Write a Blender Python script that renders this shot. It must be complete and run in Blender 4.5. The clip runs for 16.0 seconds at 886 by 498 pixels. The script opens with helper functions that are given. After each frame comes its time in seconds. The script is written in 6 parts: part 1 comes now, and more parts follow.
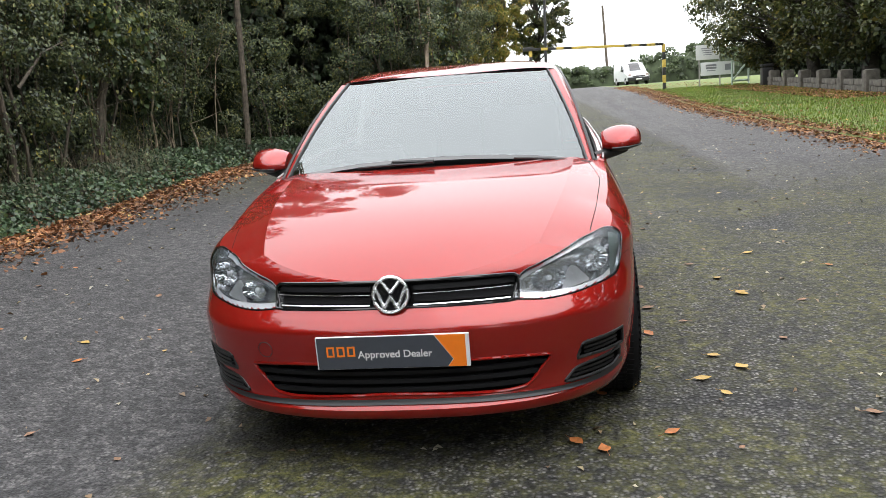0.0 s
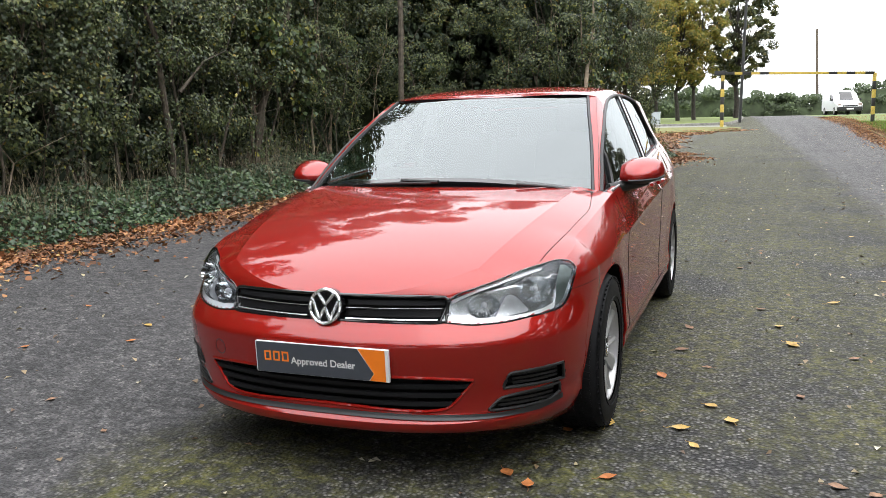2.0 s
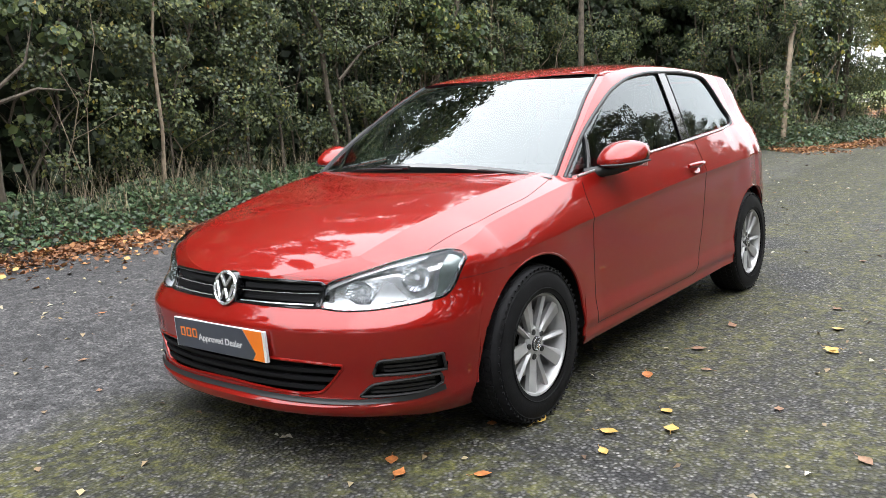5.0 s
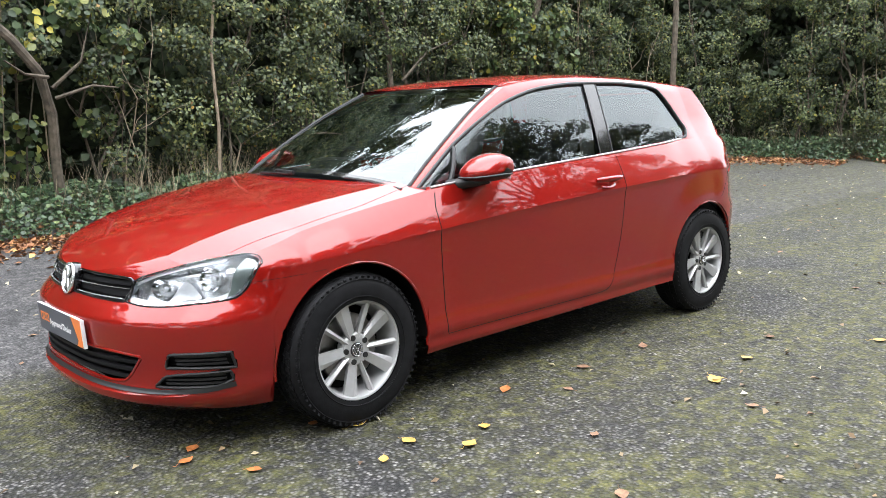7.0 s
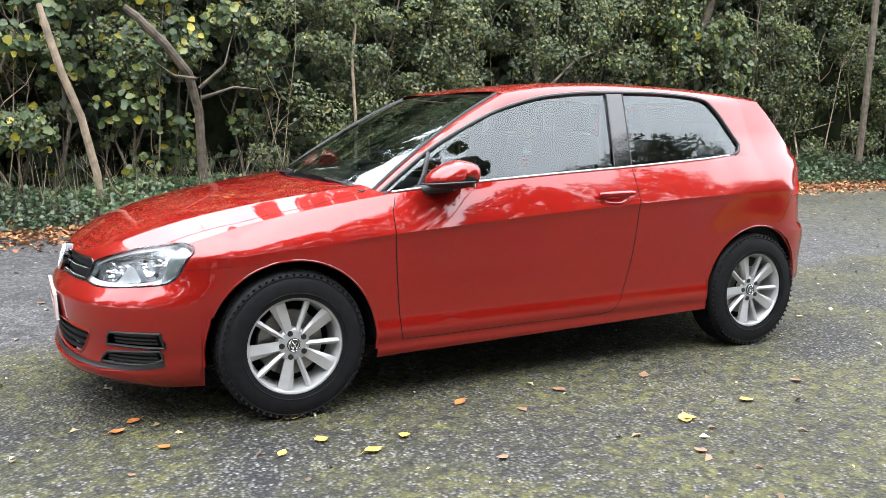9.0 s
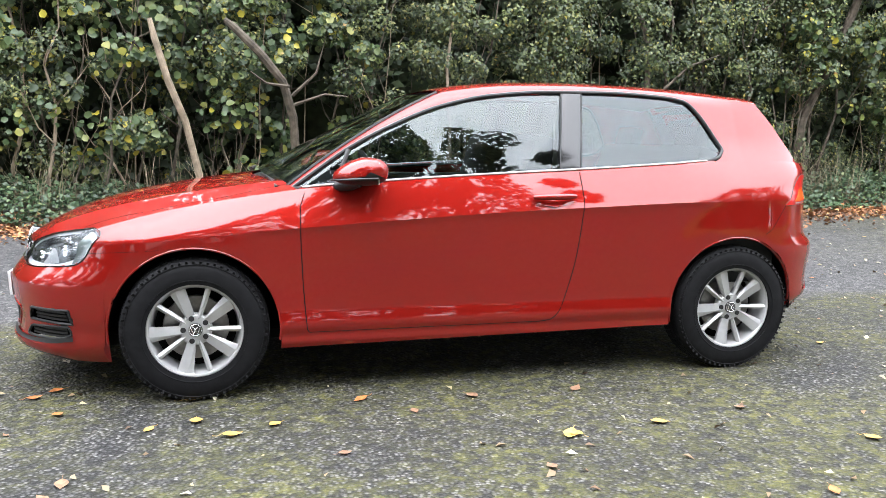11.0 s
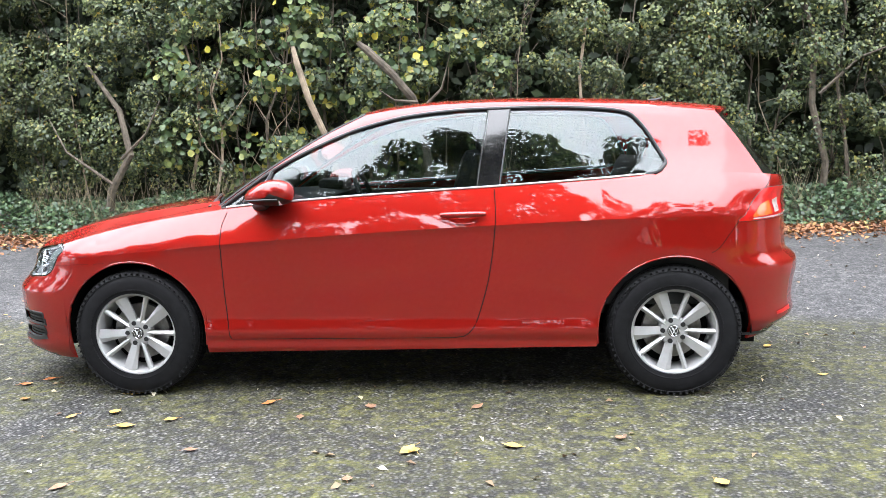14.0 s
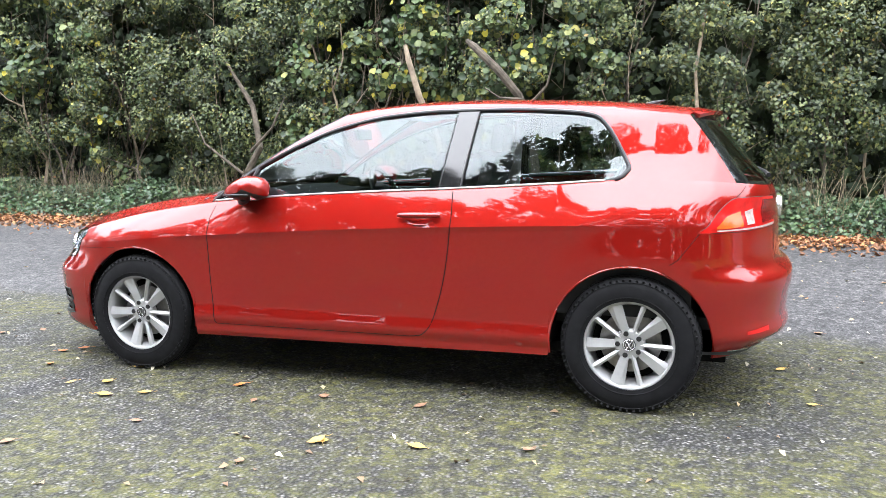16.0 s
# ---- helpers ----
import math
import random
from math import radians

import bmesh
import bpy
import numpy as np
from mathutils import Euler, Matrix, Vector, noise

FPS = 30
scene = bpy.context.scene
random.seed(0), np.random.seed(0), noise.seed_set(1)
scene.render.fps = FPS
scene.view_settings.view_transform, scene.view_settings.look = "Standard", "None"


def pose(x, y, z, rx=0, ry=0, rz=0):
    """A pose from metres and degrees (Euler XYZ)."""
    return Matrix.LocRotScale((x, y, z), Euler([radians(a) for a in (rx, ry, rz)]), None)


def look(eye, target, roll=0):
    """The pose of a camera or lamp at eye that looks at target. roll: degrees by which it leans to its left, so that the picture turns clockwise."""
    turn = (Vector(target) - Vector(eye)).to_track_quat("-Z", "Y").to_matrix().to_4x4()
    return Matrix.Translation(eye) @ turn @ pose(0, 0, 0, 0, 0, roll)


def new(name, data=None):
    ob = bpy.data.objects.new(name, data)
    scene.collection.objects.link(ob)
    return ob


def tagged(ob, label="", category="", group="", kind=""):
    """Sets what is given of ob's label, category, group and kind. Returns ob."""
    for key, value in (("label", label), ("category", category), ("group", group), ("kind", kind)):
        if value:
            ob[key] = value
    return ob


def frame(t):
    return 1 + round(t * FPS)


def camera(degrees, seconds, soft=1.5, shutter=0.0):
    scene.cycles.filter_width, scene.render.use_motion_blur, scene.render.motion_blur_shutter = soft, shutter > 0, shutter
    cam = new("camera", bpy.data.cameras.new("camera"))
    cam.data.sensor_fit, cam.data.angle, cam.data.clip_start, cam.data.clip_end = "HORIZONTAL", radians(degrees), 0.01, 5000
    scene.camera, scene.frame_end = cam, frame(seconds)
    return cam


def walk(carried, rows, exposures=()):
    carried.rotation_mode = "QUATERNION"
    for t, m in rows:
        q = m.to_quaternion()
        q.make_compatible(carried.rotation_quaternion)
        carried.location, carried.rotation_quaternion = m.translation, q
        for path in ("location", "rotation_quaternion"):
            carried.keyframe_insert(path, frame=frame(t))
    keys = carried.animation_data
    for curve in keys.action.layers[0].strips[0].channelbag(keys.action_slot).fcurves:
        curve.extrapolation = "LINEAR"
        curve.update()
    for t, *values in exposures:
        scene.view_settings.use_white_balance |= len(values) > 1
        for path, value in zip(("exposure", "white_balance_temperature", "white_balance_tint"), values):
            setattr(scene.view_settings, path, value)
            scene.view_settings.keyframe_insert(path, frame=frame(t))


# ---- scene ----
cam = camera(55.7, 16.0, soft=0.8)
PATH = [
    (0, (-3.526, -0.579, 1.283), (-1.579, -0.3, 0.92), -4.3),
    (0.5, (-3.413, -0.759, 1.281), (-1.492, -0.299, 0.971), -3.4),
    (1, (-3.374, -0.961, 1.271), (-1.469, -0.442, 0.955), -3.3),
    (1.5, (-3.392, -1.218, 1.287), (-1.511, -0.615, 0.977), -2.2),
    (2, (-3.375, -1.427, 1.269), (-1.529, -0.722, 0.965), -1.5),
    (2.5, (-3.288, -1.656, 1.269), (-1.467, -0.891, 0.952), -0.8),
    (3, (-3.254, -1.888, 1.278), (-1.453, -1.09, 0.934), -0.8),
    (3.5, (-3.245, -2.089, 1.27), (-1.469, -1.235, 0.929), -0.9),
    (4, (-3.12, -2.23, 1.251), (-1.414, -1.24, 0.919), -2.2),
    (6.5, (-2.143, -3.235, 1.242), (-0.749, -1.84, 0.91), -1.7),
    (7, (-1.937, -3.536, 1.252), (-0.616, -2.069, 0.931), -1.7),
    (7.5, (-1.742, -3.74, 1.251), (-0.559, -2.157, 0.941), -1.4),
    (8, (-1.518, -3.876, 1.247), (-0.426, -2.23, 0.936), -1.2),
    (10.5, (-0.122, -4.499, 1.17), (0.452, -2.602, 0.905), 1.4),
    (11, (0.171, -4.57, 1.16), (0.654, -2.647, 0.895), 0.7),
    (11.5, (0.437, -4.63, 1.18), (0.827, -2.686, 0.918), 0.0),
    (12, (0.707, -4.753, 1.188), (0.959, -2.786, 0.929), -0.2),
    (12.5, (0.949, -4.83, 1.199), (1.098, -2.852, 0.944), -1.2),
    (13, (1.25, -4.812, 1.212), (1.312, -2.828, 0.961), -1.2),
    (13.5, (1.542, -4.779, 1.21), (1.51, -2.795, 0.959), -1.2),
    (14, (1.852, -4.817, 1.228), (1.696, -2.839, 0.975), -1.2),
    (14.5, (2.135, -4.743, 1.214), (1.85, -2.78, 0.958), -1.0),
    (15, (2.402, -4.691, 1.235), (2.015, -2.746, 0.973), -1.7),
    (15.5, (2.713, -4.672, 1.25), (2.184, -2.76, 0.994), -1.1),
    (16, (2.982, -4.642, 1.25), (2.369, -2.756, 0.989), -0.3),
]
walk(cam, [(t, look(eye, target, roll)) for t, eye, target, roll in PATH], exposures=[(0, -0.2, 6500, 10), (3.5, 0.06, 6450, 10), (7.0, 0.66, 6320, 10), (12.5, 1.04, 6200, 11), (16.0, 1.16, 6150, 11)])

# ---- light: overcast sky and a very soft sun ----
SUN_EL, SUN_AZ = 52.0, 205.0
world = bpy.data.worlds.new("overcast_sky")
scene.world = world
world.use_nodes = True
wt = world.node_tree
wt.nodes.clear()
w_out = wt.nodes.new("ShaderNodeOutputWorld")
w_bg = wt.nodes.new("ShaderNodeBackground")
w_sky = wt.nodes.new("ShaderNodeTexSky")
w_sky.sky_type, w_sky.sun_disc = "NISHITA", False
w_sky.sun_elevation, w_sky.sun_rotation = radians(SUN_EL), radians(SUN_AZ)
w_hsv = wt.nodes.new("ShaderNodeHueSaturation")
w_hsv.inputs["Saturation"].default_value = 0.12
w_mix = wt.nodes.new("ShaderNodeMix")
w_mix.data_type = "RGBA"
w_mix.inputs[0].default_value = 0.8
w_tc = wt.nodes.new("ShaderNodeTexCoord")
w_sep = wt.nodes.new("ShaderNodeSeparateXYZ")
wt.links.new(w_tc.outputs["Generated"], w_sep.inputs[0])
w_ramp = wt.nodes.new("ShaderNodeValToRGB")      # a bright overcast sky, brighter overhead than at the horizon
w_ramp.color_ramp.elements[0].color = (13.0, 13.2, 13.5, 1)
w_ramp.color_ramp.elements[1].color = (33.0, 33.6, 34.4, 1)
w_cloud = wt.nodes.new("ShaderNodeTexNoise")
w_cloud.inputs["Scale"].default_value, w_cloud.inputs["Detail"].default_value = 2.0, 5.0
w_soft = wt.nodes.new("ShaderNodeValToRGB")
w_soft.color_ramp.elements[0].color = (0.82, 0.82, 0.84, 1)
w_soft.color_ramp.elements[1].color = (1.12, 1.12, 1.12, 1)
w_mul = wt.nodes.new("ShaderNodeMix")
w_mul.data_type, w_mul.blend_type = "RGBA", "MULTIPLY"
w_mul.inputs[0].default_value = 1.0
wt.links.new(w_sep.outputs["Z"], w_ramp.inputs[0])
wt.links.new(w_cloud.outputs["Fac"], w_soft.inputs[0])
wt.links.new(w_ramp.outputs[0], w_mul.inputs[6])
wt.links.new(w_soft.outputs[0], w_mul.inputs[7])
wt.links.new(w_sky.outputs[0], w_hsv.inputs["Color"])
wt.links.new(w_hsv.outputs[0], w_mix.inputs[6])
wt.links.new(w_mul.outputs[2], w_mix.inputs[7])
wt.links.new(w_mix.outputs[2], w_bg.inputs["Color"])
w_bg.inputs["Strength"].default_value = 0.175
wt.links.new(w_bg.outputs[0], w_out.inputs[0])

sun = new("sun", bpy.data.lights.new("sun", "SUN"))
sun.data.energy, sun.data.angle, sun.data.color = 1.2, radians(75), (1.0, 0.97, 0.93)
sun_dir = Vector((math.sin(radians(SUN_AZ)) * math.cos(radians(SUN_EL)), math.cos(radians(SUN_AZ)) * math.cos(radians(SUN_EL)), math.sin(radians(SUN_EL))))
sun.matrix_world = look(sun_dir * 30, (0, 0, 0))

# ---- materials ----
def mat(name):
    m = bpy.data.materials.new(name)
    m.use_nodes = True
    nt = m.node_tree
    return m, nt, nt.nodes["Principled BSDF"]


def node(nt, kind, **inputs):
    n = nt.nodes.new(kind)
    for key, value in inputs.items():
        n.inputs[key.replace("_", " ")].default_value = value
    return n


def ramp(nt, fac, stops):
    n = nt.nodes.new("ShaderNodeValToRGB")
    while len(n.color_ramp.elements) < len(stops):
        n.color_ramp.elements.new(0.5)
    for e, (p, c) in zip(n.color_ramp.elements, stops):
        e.position = p
        e.color = (*c, 1) if len(c) == 3 else c
    nt.links.new(fac, n.inputs[0])
    return n.outputs[0]


def noise_tex(nt, scale, detail=4.0, rough=0.55, coord="Object"):
    tc = nt.nodes.new("ShaderNodeTexCoord")
    n = node(nt, "ShaderNodeTexNoise", Scale=scale, Detail=detail, Roughness=rough)
    nt.links.new(tc.outputs[coord], n.inputs["Vector"])
    return n.outputs["Fac"]


def mix_col(nt, fac, a, b, mode="MIX"):
    n = nt.nodes.new("ShaderNodeMix")
    n.data_type, n.blend_type = "RGBA", mode
    for k, v in ((0, fac), (6, a), (7, b)):
        if isinstance(v, (int, float)):
            n.inputs[k].default_value = v
        elif isinstance(v, tuple):
            n.inputs[k].default_value = (*v, 1)
        else:
            nt.links.new(v, n.inputs[k])
    return n.outputs[2]


def bump(nt, bsdf, height, strength=0.3, dist=0.01):
    b = node(nt, "ShaderNodeBump", Strength=strength, Distance=dist)
    nt.links.new(height, b.inputs["Height"])
    nt.links.new(b.outputs[0], bsdf.inputs["Normal"])


def simple(name, col, rough=0.6, metal=0.0, var=0.25, scale=30.0, bmp=0.1, coat=0.0, spec=0.5):
    m, nt, b = mat(name)
    f = noise_tex(nt, scale)
    dark = tuple(c * (1 - var) for c in col)
    lite = tuple(min(1, c * (1 + var)) for c in col)
    nt.links.new(ramp(nt, f, [(0.3, dark), (0.7, lite)]), b.inputs["Base Color"])
    b.inputs["Roughness"].default_value, b.inputs["Metallic"].default_value = rough, metal
    b.inputs["Coat Weight"].default_value, b.inputs["Specular IOR Level"].default_value = coat, spec
    if bmp:
        bump(nt, b, noise_tex(nt, scale * 6), bmp, 0.004)
    return m


def paint_material():
    m, nt, b = mat("red_metallic_paint")
    tc = nt.nodes.new("ShaderNodeTexCoord")
    v = node(nt, "ShaderNodeTexVoronoi", Scale=1400.0)
    nt.links.new(tc.outputs["Object"], v.inputs["Vector"])
    flake = ramp(nt, v.outputs["Color"], [(0.0, (0.205, 0.0072, 0.0050)), (1.0, (0.315, 0.0114, 0.0076))])
    nt.links.new(flake, b.inputs["Base Color"])
    b.inputs["Metallic"].default_value = 0.4
    b.inputs["Specular IOR Level"].default_value = 0.0
    b.inputs["Roughness"].default_value = 0.38
    b.inputs["Coat Weight"].default_value = 1.0
    b.inputs["Coat Roughness"].default_value = 0.025
    b.inputs["Coat IOR"].default_value = 1.62
    return m


def glass_material(name, tint, ior=1.5, sheen=(0.8, 0.8, 0.8)):
    m, nt, b = mat(name)
    nt.nodes.remove(b)
    tr = node(nt, "ShaderNodeBsdfTransparent")
    tr.inputs["Color"].default_value = (*tint, 1)
    gl = node(nt, "ShaderNodeBsdfGlossy")
    gl.inputs["Roughness"].default_value = 0.0
    gl.inputs["Color"].default_value = (*sheen, 1)
    fr = node(nt, "ShaderNodeFresnel", IOR=ior)
    mx = nt.nodes.new("ShaderNodeMixShader")
    nt.links.new(fr.outputs[0], mx.inputs[0])
    nt.links.new(tr.outputs[0], mx.inputs[1])
    nt.links.new(gl.outputs[0], mx.inputs[2])
    nt.links.new(mx.outputs[0], nt.nodes["Material Output"].inputs[0])
    return m


PAINT = paint_material()
GLASS = glass_material("tinted_car_glass", (0.50, 0.56, 0.55), 2.1, (0.93, 0.99, 1.0))
SIDEGLASS = glass_material("tinted_side_glass", (0.52, 0.58, 0.58), 1.72, (0.86, 0.92, 0.93))
LENS = glass_material("clear_lamp_lens", (0.95, 0.96, 0.97), 1.28)
BLACK = simple("satin_black_plastic", (0.012, 0.012, 0.013), 0.45, var=0.2, scale=60, bmp=0.05)
GLOSSBLACK = simple("gloss_black_trim", (0.006, 0.006, 0.007), 0.08, var=0.1, bmp=0, coat=0.5)
RUBBER = simple("tyre_rubber", (0.008, 0.008, 0.009), 0.6, var=0.35, scale=25, bmp=0.15, spec=0.16)
GRILLE_BLACK = simple("matt_grille_plastic", (0.006, 0.006, 0.007), 0.6, var=0.2, scale=60, bmp=0.05, spec=0.2)
LINER = simple("wheel_arch_liner", (0.006, 0.006, 0.006), 0.9, var=0.3, spec=0.1)
CHROME = simple("chrome", (0.86, 0.87, 0.88), 0.14, 0.8, var=0.02, bmp=0)
ALLOY = simple("silver_alloy_paint", (0.42, 0.42, 0.42), 0.38, 0.4, var=0.05, scale=20, bmp=0.02, coat=0.3)
DARKALLOY = simple("dark_brake_metal", (0.05, 0.05, 0.05), 0.5, 0.7, var=0.4)

# ---- helpers for meshes ----
def part(name, bm, material, parent=None, label="", smooth=True, sharp=38.0):
    """Links a bmesh as one mesh object under a thing or a part."""
    me = bpy.data.meshes.new(name)
    bm.normal_update()
    if smooth:
        lim = radians(sharp)
        for f in bm.faces:
            f.smooth = True
        for e in bm.edges:
            if len(e.link_faces) == 2 and e.calc_face_angle(0) > lim:
                e.smooth = False
    bm.to_mesh(me)
    bm.free()
    if material is not None:
        me.materials.append(material)
    ob = new(name, me)
    if parent is not None:
        ob.parent = parent
    if label:
        ob["label"] = label
    return ob


def empty(name, m=None, label="", category="", group="", kind=""):
    ob = new(name)
    if m is not None:
        ob.matrix_world = m
    return tagged(ob, label, category, group, kind)


def arrays_mesh(name, co, quads, material, parent=None, smooth=False):
    """A mesh from numpy arrays of corners and of quads."""
    me = bpy.data.meshes.new(name)
    me.vertices.add(len(co))
    me.vertices.foreach_set("co", co.astype(np.float32).ravel())
    n, k = quads.shape
    me.loops.add(n * k)
    me.loops.foreach_set("vertex_index", quads.astype(np.int32).ravel())
    me.polygons.add(n)
    me.polygons.foreach_set("loop_start", np.arange(0, n * k, k, dtype=np.int32))
    me.polygons.foreach_set("loop_total", np.full(n, k, dtype=np.int32))
    if smooth:
        me.polygons.foreach_set("use_smooth", np.ones(n, dtype=bool))
    me.update(calc_edges=True)
    me.validate()
    me.materials.append(material)
    ob = new(name, me)
    if parent is not None:
        ob.parent = parent
    return ob


def box(bm, size, m=None, bevel=0.0):
    r = bmesh.ops.create_cube(bm, size=1.0, matrix=(m or Matrix()) @ Matrix.Diagonal((*size, 1)))
    if bevel:
        es = list({e for v in r["verts"] for e in v.link_edges})
        bmesh.ops.bevel(bm, geom=es, offset=bevel, segments=2, profile=0.6, affect="EDGES")


def tube(bm, pts, radii, sides=8, closed=False):
    """A tapered tube along points."""
    rings, n = [], len(pts)
    for i, p in enumerate(pts):
        p = Vector(p)
        a, b = Vector(pts[i - 1] if i or closed else pts[0]), Vector(pts[(i + 1) % n] if i < n - 1 or closed else pts[-1])
        d = (b - a).normalized()
        up = Vector((0, 0, 1)) if abs(d.z) < 0.9 else Vector((1, 0, 0))
        u = d.cross(up).normalized()
        v = u.cross(d)
        r = radii[i] if hasattr(radii, "__len__") else radii
        rings.append([bm.verts.new(p + r * (math.cos(2 * math.pi * k / sides) * u + math.sin(2 * math.pi * k / sides) * v)) for k in range(sides)])
    m = n if closed else n - 1
    for i in range(m):
        ra, rb = rings[i], rings[(i + 1) % n]
        for k in range(sides):
            bm.faces.new((ra[k], ra[(k + 1) % sides], rb[(k + 1) % sides], rb[k]))
    if not closed:
        bm.faces.new(rings[0])
        bm.faces.new(rings[-1][::-1])


def spl(xs, ys):
    """A smooth curve through few keys, with no overshoot."""
    xs, ys = np.array(xs, float), np.array(ys, float)
    h, d = np.diff(xs), np.diff(ys) / np.diff(xs)
    m = np.zeros_like(ys)
    m[0], m[-1] = d[0], d[-1]
    for i in range(1, len(xs) - 1):
        if d[i - 1] * d[i] > 0:
            w1, w2 = 2 * h[i] + h[i - 1], h[i] + 2 * h[i - 1]
            m[i] = (w1 + w2) / (w1 / d[i - 1] + w2 / d[i])

    def f(x):
        x = min(max(float(x), xs[0]), xs[-1])
        i = min(int(np.searchsorted(xs, x, side="right")) - 1, len(xs) - 2)
        t = (x - xs[i]) / h[i]
        return float((1 + 2 * t) * (1 - t) ** 2 * ys[i] + t * (1 - t) ** 2 * h[i] * m[i] + t * t * (3 - 2 * t) * ys[i + 1] + t * t * (t - 1) * h[i] * m[i + 1])
    return f


def smooth01(t):
    t = min(max(t, 0.0), 1.0)
    return t * t * (3 - 2 * t)


# ---- ground ----
def ground_z(x, y):
    """Level under the car, a shallow gutter line, a lane that rises to the hedge and a road that climbs away."""
    z = 0.0145 * max(0.0, x - 3.0) * smooth01((x - 3.0) / 6.0) if x < 60 else 0.0145 * 57
    z += 0.052 * max(0.0, min(y, 6.0) - 0.9) * (1 - smooth01((x - 14) / 8))
    if y > 5.2 and x < 19:
        z += 0.12 * smooth01((y - 5.2) / 1.5)
    return z


def asphalt_material():
    m, nt, b = mat("worn_mossy_asphalt")
    tc = nt.nodes.new("ShaderNodeTexCoord")
    P = tc.outputs["Object"]

    def vor(scale, feature="F1"):
        v = node(nt, "ShaderNodeTexVoronoi", Scale=scale)
        v.feature = feature
        nt.links.new(P, v.inputs["Vector"])
        return v
    def noi(scale, detail=4.0):
        n = node(nt, "ShaderNodeTexNoise", Scale=scale, Detail=detail)
        nt.links.new(P, n.inputs["Vector"])
        return n.outputs["Fac"]
    stones = vor(62.0)
    stone_col = ramp(nt, stones.outputs["Color"], [(0.0, (0.026, 0.025, 0.027)), (0.4, (0.090, 0.088, 0.091)), (0.75, (0.205, 0.20, 0.203)), (1.0, (0.40, 0.39, 0.38))])
    gap = ramp(nt, stones.outputs["Distance"], [(0.26, (1, 1, 1)), (0.58, (0.04, 0.04, 0.04))])
    rough_col = mix_col(nt, 1.0, stone_col, gap, "MULTIPLY")
    fine = vor(80.0)
    fine_col = ramp(nt, fine.outputs["Color"], [(0.0, (0.022, 0.021, 0.023)), (0.5, (0.078, 0.076, 0.080)), (0.8, (0.150, 0.147, 0.150)), (1.0, (0.32, 0.31, 0.30))])
    # the smoother lane along the hedge
    sep = nt.nodes.new("ShaderNodeSeparateXYZ")
    nt.links.new(P, sep.inputs[0])
    wob = node(nt, "ShaderNodeMath")
    wob.operation = "MULTIPLY_ADD"
    nt.links.new(noi(1.3, 5.0), wob.inputs[0])
    wob.inputs[1].default_value = 0.9
    nt.links.new(sep.outputs["Y"], wob.inputs[2])
    mr = nt.nodes.new("ShaderNodeMapRange")
    mr.inputs["From Min"].default_value, mr.inputs["From Max"].default_value = 1.15, 1.4
    nt.links.new(wob.outputs[0], mr.inputs["Value"])
    lane_mix = nt.nodes.new("ShaderNodeMath")
    lane_mix.operation = "MULTIPLY"
    nt.links.new(mr.outputs[0], lane_mix.inputs[0])
    lane_mix.inputs[1].default_value = 0.62
    col = mix_col(nt, lane_mix.outputs[0], rough_col, fine_col)
    # moss in patches, on the rough part
    moss_f = ramp(nt, noi(1.1, 6.0), [(0.33, (0, 0, 0)), (0.55, (1, 1, 1))])
    moss_g = ramp(nt, noi(17.0, 5.0), [(0.40, (0.12, 0.12, 0.12)), (0.60, (1, 1, 1))])
    def span(value, a, b, lo=0.0, hi=1.0):
        r = nt.nodes.new("ShaderNodeMapRange")
        r.interpolation_type = "SMOOTHSTEP"
        for key, v in (("From Min", a), ("From Max", b), ("To Min", lo), ("To Max", hi)):
            r.inputs[key].default_value = v
        nt.links.new(value, r.inputs["Value"])
        return r.outputs[0]

    def maths(kind, a, b):
        n = nt.nodes.new("ShaderNodeMath")
        n.operation = kind
        for k, v in enumerate((a, b)):
            if isinstance(v, float):
                n.inputs[k].default_value = v
            else:
                nt.links.new(v, n.inputs[k])
        return n.outputs[0]
    # a mossy parking strip between the hedge and the driven road
    strip = maths("MULTIPLY", span(wob.outputs[0], -2.1, -1.2), span(sep.outputs["X"], 3.5, 8.0))
    strip = maths("MULTIPLY", strip, span(noi(0.45, 3.0), 0.30, 0.55, 0.35, 1.0))
    moss_f = maths("MAXIMUM", moss_f, strip)
    # the smooth driven carriageway beside the mossy strip
    across = maths("SUBTRACT", maths("MULTIPLY", sep.outputs["X"], 0.035), sep.outputs["Y"])
    across = maths("ADD", across, maths("MULTIPLY", noi(0.8, 4.0), 0.5))
    drive = maths("MULTIPLY", span(across, 3.05, 3.45), span(sep.outputs["X"], 4.0, 9.0))
    col = mix_col(nt, maths("MULTIPLY", drive, 0.85), col, mix_col(nt, 1.0, fine_col, (1.3, 1.28, 1.28), "MULTIPLY"))
    open_lane = maths("MULTIPLY", mr.outputs[0], span(sep.outputs["X"], 4.5, 9.0, 1.0, 0.25))
    inv = nt.nodes.new("ShaderNodeMath")
    inv.operation = "SUBTRACT"
    inv.inputs[0].default_value = 1.0
    nt.links.new(maths("MAXIMUM", open_lane, maths("MULTIPLY", drive, 0.9)), inv.inputs[1])
    moss = mix_col(nt, 1.0, mix_col(nt, 1.0, moss_f, moss_g, "MULTIPLY"), inv.outputs[0], "MULTIPLY")
    moss_col = ramp(nt, noi(60.0), [(0.3, (0.045, 0.050, 0.010)), (0.7, (0.145, 0.14, 0.026))])
    scaled = nt.nodes.new("ShaderNodeMath")
    scaled.operation = "MULTIPLY"
    nt.links.new(moss, scaled.inputs[0])
